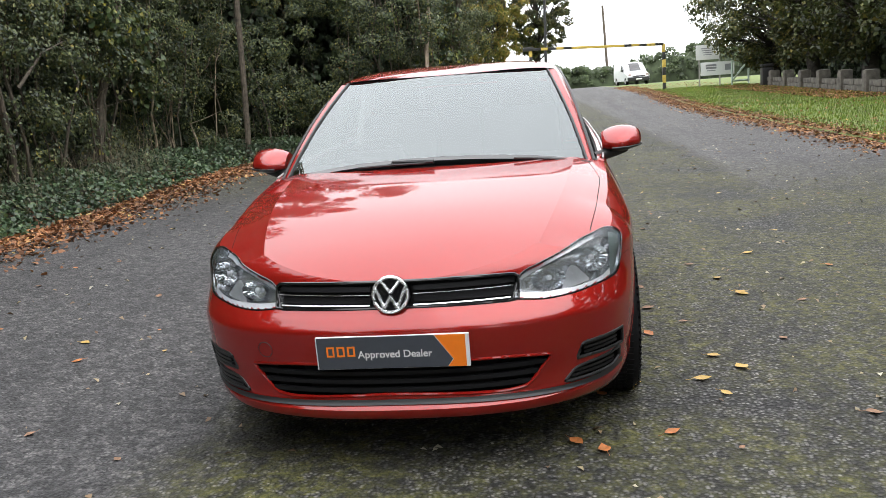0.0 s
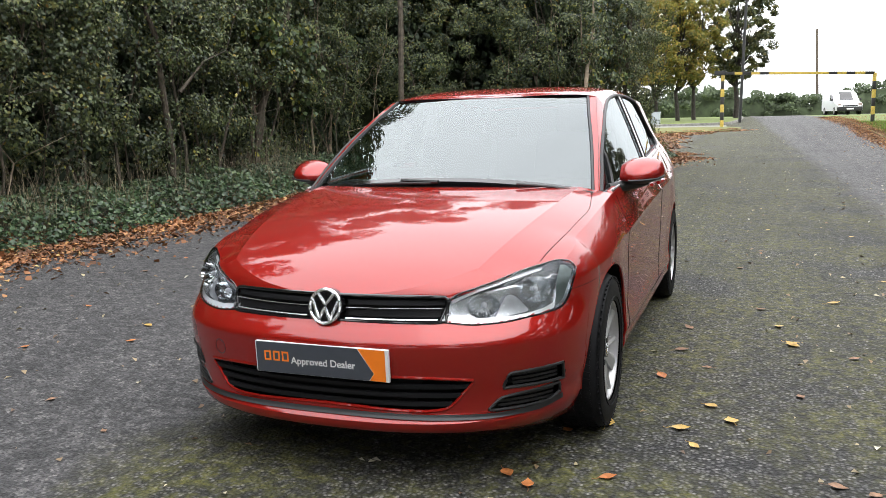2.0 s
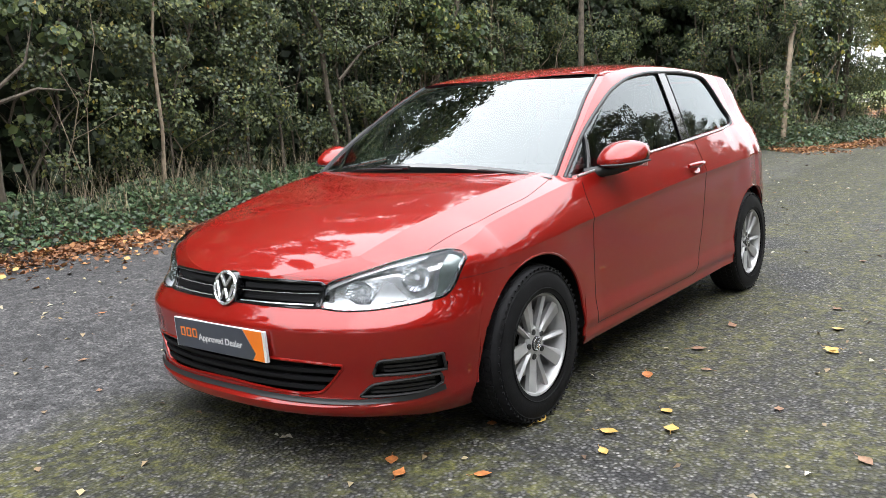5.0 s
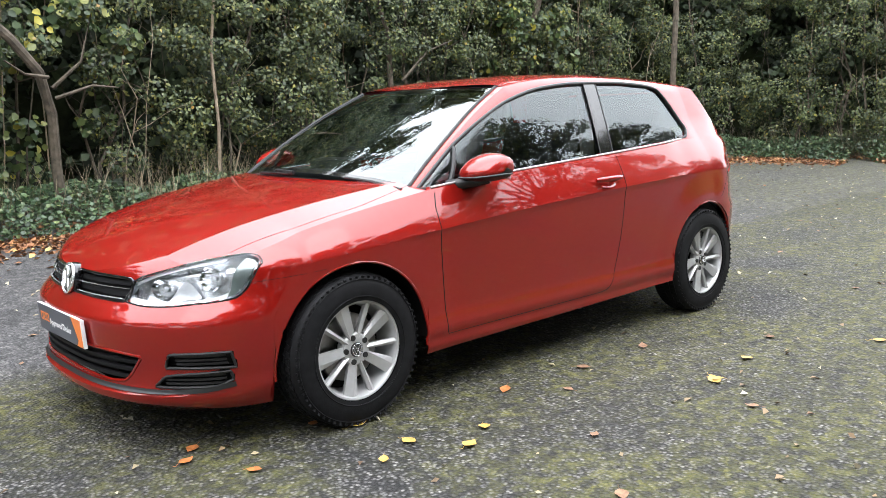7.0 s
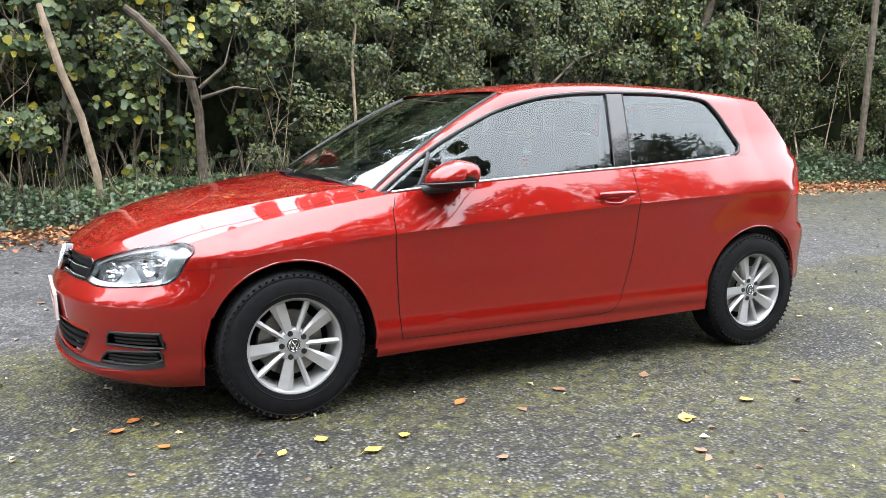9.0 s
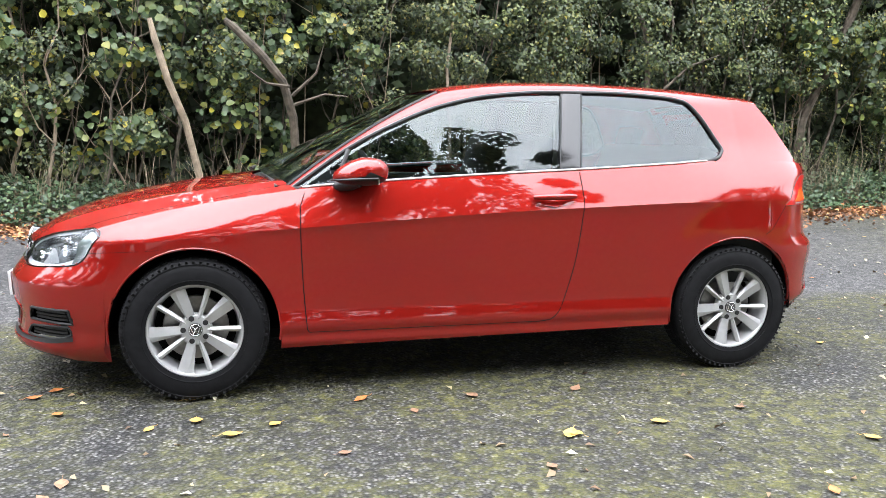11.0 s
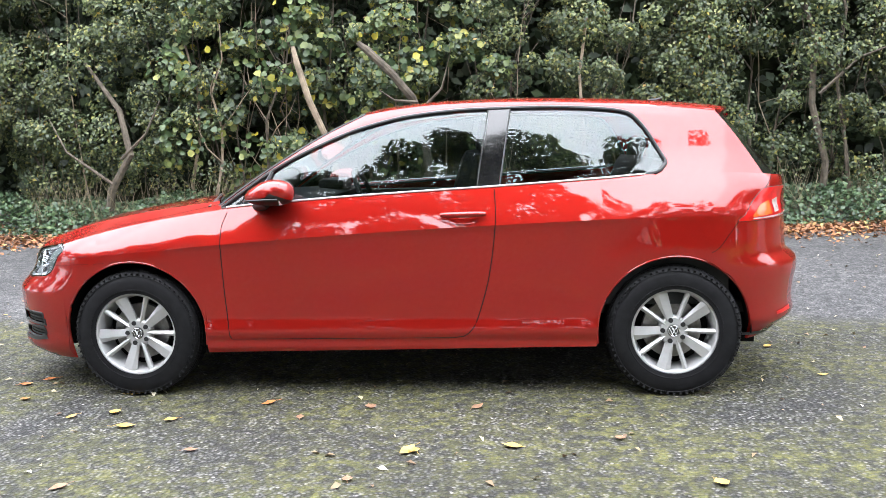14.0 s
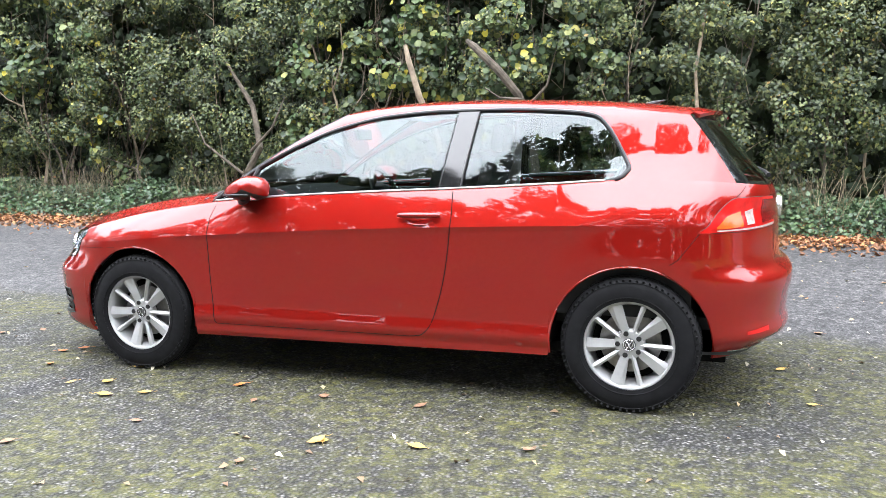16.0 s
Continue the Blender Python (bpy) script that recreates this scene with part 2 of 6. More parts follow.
    scaled.inputs[1].default_value = 0.8
    col = mix_col(nt, scaled.outputs[0], col, moss_col)
    stain = ramp(nt, noi(0.55, 5.0), [(0.25, (0.78, 0.78, 0.78)), (0.5, (1.0, 1.0, 0.99)), (0.75, (1.14, 1.13, 1.12))])
    col = mix_col(nt, 1.0, col, stain, "MULTIPLY")
    # an old oil stain in front of the parking spot
    far_off = nt.nodes.new("ShaderNodeVectorMath")
    far_off.operation = "DISTANCE"
    nt.links.new(P, far_off.inputs[0])
    far_off.inputs[1].default_value = (-0.55, 0.62, 0.0)
    edge = nt.nodes.new("ShaderNodeMath")
    edge.operation = "MULTIPLY_ADD"
    nt.links.new(noi(5.0, 6.0), edge.inputs[0])
    edge.inputs[1].default_value = 1.1
    nt.links.new(far_off.outputs["Value"], edge.inputs[2])
    oil = ramp(nt, edge.outputs[0], [(0.62, (0.38, 0.38, 0.39)), (0.86, (1, 1, 1))])
    col = mix_col(nt, 1.0, col, oil, "MULTIPLY")
    # wheel tracks that follow the road, and a coarse mottle of chippings
    track_map = node(nt, "ShaderNodeMapping")
    track_map.inputs["Scale"].default_value = (0.10, 2.6, 1.0)
    nt.links.new(P, track_map.inputs["Vector"])
    track_tex = node(nt, "ShaderNodeTexNoise", Scale=1.0, Detail=5.0, Distortion=0.6)
    nt.links.new(track_map.outputs[0], track_tex.inputs["Vector"])
    tracks = ramp(nt, track_tex.outputs["Fac"], [(0.32, (0.74, 0.74, 0.75)), (0.5, (1, 1, 1)), (0.7, (1.14, 1.13, 1.12))])
    col = mix_col(nt, 0.8, col, tracks, "MULTIPLY")
    mottle = vor(24.0)
    col = mix_col(nt, 0.8, col, ramp(nt, mottle.outputs["Color"], [(0.1, (0.36, 0.36, 0.36)), (0.5, (0.90, 0.90, 0.89)), (0.95, (1.65, 1.62, 1.56))]), "MULTIPLY")
    col = mix_col(nt, 1.0, col, (0.70, 0.70, 0.70), "MULTIPLY")
    nt.links.new(col, b.inputs["Base Color"])
    b.inputs["Roughness"].default_value = 0.8
    h = mix_col(nt, lane_mix.outputs[0], stones.outputs["Distance"], fine.outputs["Distance"])
    bp = node(nt, "ShaderNodeBump", Strength=1.0, Distance=0.011)
    bp.invert = True
    nt.links.new(h, bp.inputs["Height"])
    nt.links.new(bp.outputs[0], b.inputs["Normal"])
    return m


ASPHALT = asphalt_material()


def graded(lo, hi, fine_lo, fine_hi, step, coarse):
    a = list(np.arange(fine_lo, fine_hi + 1e-6, step))
    x, s = fine_hi, step
    while x < hi:
        s = min(s * 1.35, coarse)
        x += s
        a.append(x)
    x, s = fine_lo, step
    while x > lo:
        s = min(s * 1.35, coarse)
        x -= s
        a.insert(0, x)
    return np.array(a)


def build_ground():
    xs, ys = graded(-600, 1500, -8, 50, 0.4, 120), graded(-800, 800, -12, 12, 0.3, 120)
    co = np.array([(x, y, ground_z(x, y)) for x in xs for y in ys])
    nx, ny = len(xs), len(ys)
    i = np.arange(nx - 1)[:, None] * ny + np.arange(ny - 1)[None]
    quads = np.stack([i, i + ny, i + ny + 1, i + 1], -1).reshape(-1, 4)
    ob = arrays_mesh("road", co, quads, ASPHALT, None, True)
    tagged(ob, "worn grey asphalt with mossy chippings and a smoother lane", "road", kind="structure")


build_ground()

# ---- the car: front axle at the origin, nose to -x ----
XA, XB, RW = -0.2, 2.72, 0.366          # ends of the straight flank, wheel arch radius
WHEEL_X, HUB_Z = (0.0, 2.633), 0.31

width_z = spl([.16, .22, .27, .30, .36, .45, .60, .72], [.80, .835, .852, .854, .866, .874, .880, .882])
barrel = spl([-.2, 0, .4, 1.2, 2.0, 2.5, 2.72], [.966, .988, .997, 1, .996, .984, .966])
nose_x = spl([.16, .19, .21, .24, .252, .275, .33, .40, .48, .508, .545, .575, .60, .64, .68, .72, .80], [-.75, -.835, -.866, -.872, -.856, -.848, -.848, -.858, -.866, -.867, -.846, -.822, -.808, -.80, -.785, -.75, -.62])
tail_x = spl([.20, .26, .31, .345, .36, .42, .50, .585, .62, .645, .668, .72, .85, .95, 1.03, 1.1], [3.14, 3.22, 3.30, 3.352, 3.356, 3.345, 3.352, 3.367, 3.361, 3.333, 3.306, 3.296, 3.29, 3.275, 3.25, 3.2])
bonnet_mid = spl([-.82, -.785, -.74, -.68, -.6, -.45, -.3, 0, .3, .5], [.64, .672, .705, .742, .782, .835, .873, .925, .962, .98])
bonnet_side = spl([-.82, -.6, -.36, -.2, 0, .2, .45], [.60, .685, .765, .808, .852, .886, .922])
belt_z = spl([.30, .45, .9, 1.3, 1.82, 2.3, 2.56, 2.9, 3.1, 3.3], [.902, .922, .958, .982, 1.008, 1.036, 1.052, 1.058, 1.045, 1.02])
crease_z = spl([-.2, .46, 1.79, 2.7, 3.2], [.70, .757, .834, .86, .86])


GLASS_TAPER = spl([.4, .8, 1.3, 1.9, 2.3, 2.6, 2.72], [.945, .985, 1.0, .998, .99, .972, .958])
rail_z = spl([1.15, 1.3, 1.5, 1.8, 2.1, 2.4, 2.7, 2.86], [1.372, 1.395, 1.413, 1.42, 1.413, 1.397, 1.372, 1.354])
pillar_z = spl([.40, .55, .70, .95, 1.15], [.915, 1.025, 1.125, 1.275, 1.372])
sill_y = spl([.16, .20, .225, .25, .268, .283, .30, .322, .345, .37, .39, .42], [.80, .838, .856, .864, .862, .864, .870, .8735, .8715, .868, .8655, .8655])
under_crease = spl([0, .5, .84, .93, 1], [0, .36, .55, .64, 1])


def cabin_y(x, z):
    """Half width of the cabin's side without the haunch; it rounds over into the roof rail."""
    d = z - .95
    y = (.792 - .375 * d - .12 * d * abs(d)) * GLASS_TAPER(x)
    if x > XB:
        y *= max(0.0, 1 - min(1.0, (x - XB) / .535) ** 3.5) ** (1 / 3.5)
    over = z - ((pillar_z(x) if x < 1.15 else rail_z(x)) - .05)
    return y - 7.5 * max(0.0, over) ** 2 * (1 - smooth01((x - 2.5) / .36))


HAUNCH_TOP = 1.19


def haunch(x, z):
    """The rear quarter in one sweep from the crease to the pillar."""
    z0, z1 = crease_z(x), HAUNCH_TOP
    y0 = .880 * barrel(x)
    if x > XB:
        y0 *= max(0.0, 1 - min(1.0, (x - XB) / .57) ** 2.6) ** (1 / 2.6)
    y1 = cabin_y(x, z1)
    h = z1 - z0
    m0, m1 = -.16 * h, (cabin_y(x, z1 + .01) - y1) / .01 * h
    t = min(max((z - z0) / h, 0.0), 1.0)
    return (1 + 2 * t) * (1 - t) ** 2 * y0 + t * (1 - t) ** 2 * m0 + t * t * (3 - 2 * t) * y1 + t * t * (t - 1) * m1


def house_y(x, z):
    """Half width of the cabin's side; behind the window it sweeps out into the haunch."""
    y = cabin_y(x, z)
    if x > 2.42 and z < HAUNCH_TOP:
        y += (haunch(x, z) - y) * smooth01((x - 2.42) / .24)
    return y


def flank(x, z):
    """Half width of the side at a place along the car and a height: sill, flared door foot, undercut crease, leaning shoulder."""
    top = belt_z(x) if x > .45 else bonnet_side(x)
    zc, yc = crease_z(x), .880
    if z > zc:
        t = min(1.25, (z - zc) / max(top - zc, .05))
        xm = max(x, .45)
        meet = house_y(xm, belt_z(xm)) + .036 * (1 - smooth01((x - 2.28) / .36))
        end = .787 * barrel(x) + (meet - .787 * barrel(x)) * smooth01((x + .2) / .65)
        bow = .10 + .6 * (1 - smooth01((x - .1) / .5))
        y = yc * barrel(x)
        y -= (y - end) * ((1 - bow) * t + bow * t * t)
        if x > 2.3:
            y += (haunch(x, z) - y) * smooth01((x - 2.3) / .36)
    else:
        door = smooth01((x - .05) / .3) * (1 - smooth01((x - 2.35) / .3))
        fade = smooth01((x - 2.2) / .7)
        u = max(0.0, (z - .42) / (zc - .42))
        yd = sill_y(z) if z < .42 else .8655 + (yc - .8655) * (under_crease(u) * (1 - fade) + u * fade)
        y = (width_z(z) + (yd - width_z(z)) * door) * barrel(x)
        if z > .60:
            y += (yc * barrel(x) - y) * smooth01((z - .60) / max(zc - .60, .02)) * (1 - door)
    for xw in WHEEL_X:
        r = math.hypot(x - xw, z - HUB_Z)
        if r < RW + .2:
            y += .008 * (1 - smooth01((r - RW) / .20))
    return y


def corner(a, b, y, w, n):
    return a + (b - a) * max(0.0, 1 - min(1.0, y / w) ** n) ** (1 / n)


def front_n(z):
    return 2.45 - .4 * smooth01((z - .5) / .15)


def rear_n(z):
    return 2.6 + .9 * smooth01((z - .9) / .15)


def front_x(y, z):
    return corner(XA, nose_x(z), abs(y), flank(XA, z), front_n(z))


def rear_x(y, z):
    return corner(XB, tail_x(z), abs(y), flank(XB, z), rear_n(z))


bonnet_fold = spl([-.82, -.64, -.43, -.16, .1, .45], [.43, .495, .55, .60, .632, .665])


def bonnet_y(x):
    """Half width of bonnet and wings together: it meets the flank, and in front the rounded corner."""
    z = bonnet_side(x)
    if x >= XA:
        return flank(x, z)
    n, w = front_n(z), flank(XA, z)
    d = min(1.0, (XA - x) / (XA - nose_x(z)))
    return max(.70, w * max(0.0, 1 - d ** n) ** (1 / n))


def bonnet_h(x, y):
    """Height of the bonnet and the wing tops: a raised middle between two folds, then a fall to the shoulder."""
    drop, f, e, y = bonnet_mid(x) - bonnet_side(x), bonnet_fold(x), bonnet_y(x), abs(y)
    inner = .30 * drop * min(1.0, y / f) ** 2
    if y > f:
        inner += .70 * drop * min(1.0, (y - f) / (e - f)) ** .96
    return bonnet_mid(x) - inner


def front_top(y):
    """Height of the bonnet's leading edge, where nose and bonnet meet."""
    z = .68
    for _ in range(30):
        z = .5 * z + .5 * bonnet_h(front_x(y, z), y)
    return z


roof_mid = spl([1.0, 1.1, 1.3, 1.6, 1.9, 2.3, 2.6, 2.95, 3.05], [1.35, 1.388, 1.425, 1.447, 1.452, 1.442, 1.425, 1.388, 1.375])
hatch_z = spl([2.86, 2.93, 3.0, 3.07], [1.354, 1.262, 1.158, 1.048])


def grid_faces(bm, cols):
    """Joins columns of points with quads."""
    vs = [[bm.verts.new(p) for p in c] for c in cols]
    for a, b in zip(vs, vs[1:]):
        for i in range(len(a) - 1):
            bm.faces.new((a[i], b[i], b[i + 1], a[i + 1]))
    return vs


def mirror(bm):
    """Adds the other half and welds the seam."""
    geom = bm.verts[:] + bm.edges[:] + bm.faces[:]
    r = bmesh.ops.duplicate(bm, geom=geom)
    vs = [g for g in r["geom"] if isinstance(g, bmesh.types.BMVert)]
    fs = [g for g in r["geom"] if isinstance(g, bmesh.types.BMFace)]
    for v in vs:
        v.co.y = -v.co.y
    bmesh.ops.reverse_faces(bm, faces=fs)
    bmesh.ops.remove_doubles(bm, verts=bm.verts[:], dist=0.0008)


def body_columns():
    """Columns of the lower body from the middle of the nose round the flank to the middle of the tail: functions of height, with their ends."""
    cols = []
    for th in np.linspace(0, math.pi / 2, 110)[:-1]:
        def f(z, th=th):
            n, w = front_n(z), flank(XA, z)
            return Vector((XA + (nose_x(z) - XA) * math.cos(th) ** (2 / n), w * math.sin(th) ** (2 / n), z))
        cols.append((f, .17, None))
    xs = set(np.round(np.linspace(XA, XB, 150), 4))
    for xw in WHEEL_X:
        for k in range(61):
            xs.add(round(xw - RW * math.cos(math.pi * k / 60), 4))
    for x in sorted(v for v in xs if XA <= v <= XB):
        cols.append(((lambda z, x=x: Vector((x, flank(x, z), z))), .212 + .015 * max(x, 0), x))
    for th in np.linspace(math.pi / 2, 0, 60)[1:]:
        def f(z, th=th):
            w = flank(XB, z)
            return Vector((XB + (tail_x(z) - XB) * math.cos(th) ** (2 / rear_n(z)), w * math.sin(th) ** (2 / rear_n(z)), z))
        cols.append((f, .26, None))
    return cols


def arch_bottom(f, lo, top):
    """The lowest height of a column that stays out of the wheel arches."""
    z = top
    while z > lo:
        p = f(z)
        if any(math.hypot(p.x - xw, p.z - HUB_Z) < RW for xw in WHEEL_X) and p.y > .55:
            return min(top, z + .006)
        z -= .006
    return lo


def build_body():
    bm = bmesh.new()
    cols = []
    for f, lo, x in body_columns():
        p = f(.6)
        if p.x < XA + .001 and x is None:
            top = .7
            for _ in range(40):
                q = f(top)
                top = .5 * top + .5 * bonnet_h(q.x, q.y)
            split = .56 + (crease_z(XA) - .56) * smooth01((p.y / .85 - .5) / .5)
        else:
            top = .9
            for _ in range(20):
                q = f(top)
                top = bonnet_side(q.x) if q.x < .45 else belt_z(q.x)
            split = crease_z(min(p.x, 2.75))
        split = min(split, top - .03)
        bot = arch_bottom(f, lo, top - .05)
        top = max(top, split + .02)
        zs = [bot + (split - bot) * k / 46 for k in range(46)] + [split + (top - split) * k / 18 for k in range(19)] if bot < split else [bot + (top - bot) * k / 64 for k in range(65)]
        col = [f(z) for z in zs]
        q = col[-1]
        if .45 < q.x < 2.55:          # the ledge under the windows
            inner = min(q.y - .003, house_y(q.x, top) + .002)
            col += [Vector((q.x, q.y - .3 * (q.y - inner), q.z + .005)), Vector((q.x, inner, q.z + .008)), Vector((q.x, inner - .004, q.z - .004))]
        else:
            col += [q + Vector((0, -.003 * k * (q.y > .02), -.004 * k)) for k in (1, 2, 3)]
        cols.append(col)
    grid_faces(bm, cols)
    return bm


def build_bonnet_bm():
    """Bonnet and wing tops in columns that follow the fold."""
    bm = bmesh.new()
    cols = []

    def across(k, x):
        f = bonnet_fold(x)
        return f * min(1.0, k / 26) + (bonnet_y(x) - f) * max(0.0, (k - 26) / 16)
    for k in range(43):
        x0 = -.7
        for _ in range(14):
            y0 = across(k, x0)
            seam = front_top(y0)
            edge = front_x(y0, seam)
            if HEADLAMP.u0 < y0 < HEADLAMP.u1 and HEADLAMP.hi(y0) > seam:      # the bonnet stops at the lamp's upper edge
                edge = bonnet_back(y0, HEADLAMP.hi(y0))
            x0 = .5 * x0 + .5 * edge
        x1 = .27 + .18 * (across(k, .4) / .80) ** 2
        col = []
        for j in range(41):
            x = x0 + (x1 - x0) * j / 40
            y = across(k, x)
            col.append(Vector((x, y, bonnet_h(x, y))))
        cols.append(col)
    grid_faces(bm, cols)
    return bm


def windscreen_point(r, e, inset=0.0):
    """r: 0 at the base to 1 at the header; e: 0 in the middle to 1 at the pillar."""
    xa = .40 + .75 * r
    za = pillar_z(xa)
    ya = house_y(xa, za) - .001
    xm = .30 + .78 * r
    zm = .985 + (.395) * (1.08 * r - .08 * r * r)
    k = abs(e) ** 2.2
    return Vector((xm + (xa - xm) * k, ya * e, zm + (za - zm) * k))


def hatch_point(r, e):
    """r: 0 at the top to 1 at the base of the rear window; e as above."""
    xs = 2.86 + .21 * r
    zs = hatch_z(xs)
    ys = house_y(xs, zs)
    xm, zm = 2.95 + .30 * r, 1.372 - .35 * r
    k = abs(e) ** 3.0
    return Vector((xm + (xs - xm) * k, ys * e, zm + (zs - zm) * k))


def roof_point(t, e):
    """t: 0 at the header to 1 at the rear edge."""
    xm, xe = 1.08 + (2.95 - 1.08) * t, 1.15 + (2.86 - 1.15) * t
    x = xm + (xe - xm) * abs(e) ** 2.4
    ze = rail_z(xe)
    ye = house_y(xe, ze)
    return Vector((x, ye * e, ze + (roof_mid(x) - ze) * max(0.0, 1 - abs(e) ** 4) ** .85))


def build_house_bm():
    """Cabin sides from the belt to the roof rail."""
    bm = bmesh.new()
    cols = []
    for k in range(221):
        t = k / 220
        xb, xt = .40 + (3.07 - .40) * t, 1.15 + (2.86 - 1.15) * t
        zb = pillar_z(.40) if k == 0 else hatch_z(3.07) if k == 220 else belt_z(xb) - .012
        zt = rail_z(xt)
        col = []
        for j in range(41):
            s = j / 40
            if k == 0:
                x = .40 + .75 * s
                z = pillar_z(x)
            elif k == 220:
                x = 3.07 - .21 * s
                z = hatch_z(x)
            else:
                xa0, xa1 = .40 + .75 * s, 3.07 - .21 * s
                x = xa0 + (xa1 - xa0) * t
                z0 = pillar_z(xa0) * (1 - t) + hatch_z(xa1) * t
                straight = pillar_z(.40) * (1 - t) + hatch_z(3.07) * t
                top = pillar_z(1.15) * (1 - t) + hatch_z(2.86) * t
                z = z0 + (zb - straight) * (1 - s) + (zt - top) * s
            col.append(Vector((x, house_y(x, z), z)))
        cols.append(col)
    grid_faces(bm, cols)
    return bm


def surface_bm(fn, nu, nv):
    bm = bmesh.new()
    grid_faces(bm, [[fn(i / nu, j / nv) for j in range(nv + 1)] for i in range(nu + 1)])
    return bm



# ---- regions of the skin: maps from two coordinates to the surface ----
def map_front(y, z):
    return Vector((front_x(y, z), y, z))


LAMP_YS, LAMP_XS = np.linspace(.38, .84, 47), np.linspace(-.80, .0, 50)
LAMP_HS = [[bonnet_h(x, y) for x in LAMP_XS] for y in LAMP_YS]
LAMP_SEAM = [front_top(y) for y in LAMP_YS]


def bonnet_back(y, z):
    """How far back the bonnet reaches a height."""
    k = min(max((y - LAMP_YS[0]) / (LAMP_YS[1] - LAMP_YS[0]), 0), len(LAMP_YS) - 1.001)
    i = int(k)
    a, b = (float(np.interp(z, LAMP_HS[m], LAMP_XS)) for m in (i, i + 1))
    return a + (b - a) * (k - i)


def map_lamp(y, z):
    """The nose, and over its seam the bonnet: the headlamp lies across both."""
    if z < float(np.interp(y, LAMP_YS, LAMP_SEAM)):
        return map_front(y, z)
    return Vector((bonnet_back(y, z), y, z))


def map_side(x, z):
    return Vector((x, flank(x, z), z))


def map_house(x, z):
    return Vector((x, house_y(x, z), z))


def map_rear(y, z):
    return Vector((rear_x(y, z), y, z))


def map_bonnet(x, y):
    return Vector((x, y, bonnet_h(x, y)))


def lifted(fn, u, v, off):
    """A point of the skin, moved outwards by off."""
    p = fn(u, v)
    if off == 0:
        return p
    h = .004
    n = (fn(u + h, v) - fn(u - h, v)).cross(fn(u, v + h) - fn(u, v - h)).normalized()
    ref = Vector((p.x - 1.3, p.y, p.z - .55))
    return p + n * (off if n.dot(ref) > 0 else -off)


class Region:
    """A part of a skin between two curves lo(u) and hi(u), for u from u0 to u1."""

    def __init__(self, fn, lo, hi, nu=36, nv=12):
        self.fn, self.lo, self.hi, self.nu, self.nv = fn, spl(*zip(*lo)), spl(*zip(*hi)), nu, nv
        self.u0, self.u1 = lo[0][0], lo[-1][0]

    def has(self, u, v, grow=0.0):
        return self.u0 - grow < u < self.u1 + grow and self.lo(u) - grow < v < self.hi(u) + grow

    def uv(self, i, j):
        u = self.u0 + (self.u1 - self.u0) * i / self.nu
        return u, self.lo(u) + (self.hi(u) - self.lo(u)) * j / self.nv

    def sheet(self, off, side, f0=0.0, f1=1.0, g0=0.0, g1=1.0):
        """A sheet over the region, or over a fraction of it; side mirrors it."""
        bm, cols = bmesh.new(), []
        for i in range(self.nu + 1):
            col = []
            for j in range(self.nv + 1):
                u = self.u0 + (self.u1 - self.u0) * (f0 + (f1 - f0) * i / self.nu)
                v = self.lo(u) + (self.hi(u) - self.lo(u)) * (g0 + (g1 - g0) * j / self.nv)
                p = lifted(self.fn, u, v, off)
                col.append(Vector((p.x, p.y * side, p.z)))
            cols.append(col)
        grid_faces(bm, cols)
        bmesh.ops.remove_doubles(bm, verts=bm.verts[:], dist=.0004)
        return bm

    def loop(self, off, side):
        idx = [(i, 0) for i in range(self.nu)] + [(self.nu, j) for j in range(self.nv)] + [(i, self.nv) for i in range(self.nu, 0, -1)] + [(0, j) for j in range(self.nv, 0, -1)]
        pts = []
        for i, j in idx:
            p = lifted(self.fn, *self.uv(i, j), off)
            p.y *= side
            if not pts or (p - pts[-1]).length > .004:
                pts.append(p)
        if (pts[0] - pts[-1]).length < .004:
            pts.pop()
        return pts

    def rim(self, off, radius, side):
        bm = bmesh.new()
        tube(bm, self.loop(off, side), radius, 8, True)
        return bm


def skin_line(fn, pts, off, radius, side):
    """A thin bead along a line on the skin."""
    u, v = spl(range(len(pts)), [p[0] for p in pts]), spl(range(len(pts)), [p[1] for p in pts])
    n = 10 * (len(pts) - 1)
    line = []
    for k in range(n + 1):
        p = lifted(fn, u(k / 10), v(k / 10), off)
        line.append(Vector((p.x, p.y * side, p.z)))
    bm = bmesh.new()
    tube(bm, line, radius, 6)
    return bm


HEADLAMP = Region(map_lamp, [(.412, .583), (.53, .572), (.60, .574), (.68, .583), (.745, .592), (.775, .602), (.790, .630), (.803, .700)],
                  [(.412, .592), (.440, .660), (.507, .687), (.566, .707), (.628, .730), (.69, .745), (.745, .755), (.775, .749), (.795, .733), (.803, .722)], 60, 16)
GRILLE = Region(map_front, [(-.428, .584), (-.40, .581), (0, .584), (.40, .581), (.428, .584)], [(-.428, .655), (-.41, .664), (0, .669), (.41, .664), (.428, .655)], 60, 10)
INTAKE = Region(map_front, [(-.528, .378), (-.43, .283), (-.36, .276), (0, .286), (.36, .276), (.43, .283), (.528, .378)],
                [(-.528, .388), (-.43, .396), (-.36, .399), (0, .402), (.36, .399), (.43, .396), (.528, .388)], 70, 12)
FOG_HIGH = Region(map_front, [(.618, .349), (.64, .350), (.785, .345)], [(.618, .356), (.64, .402), (.785, .406)], 20, 8)
FOG_LOW = Region(map_front, [(.572, .274), (.60, .272), (.74, .274), (.772, .296)], [(.572, .278), (.615, .316), (.74, .329), (.772, .331)], 20, 8)
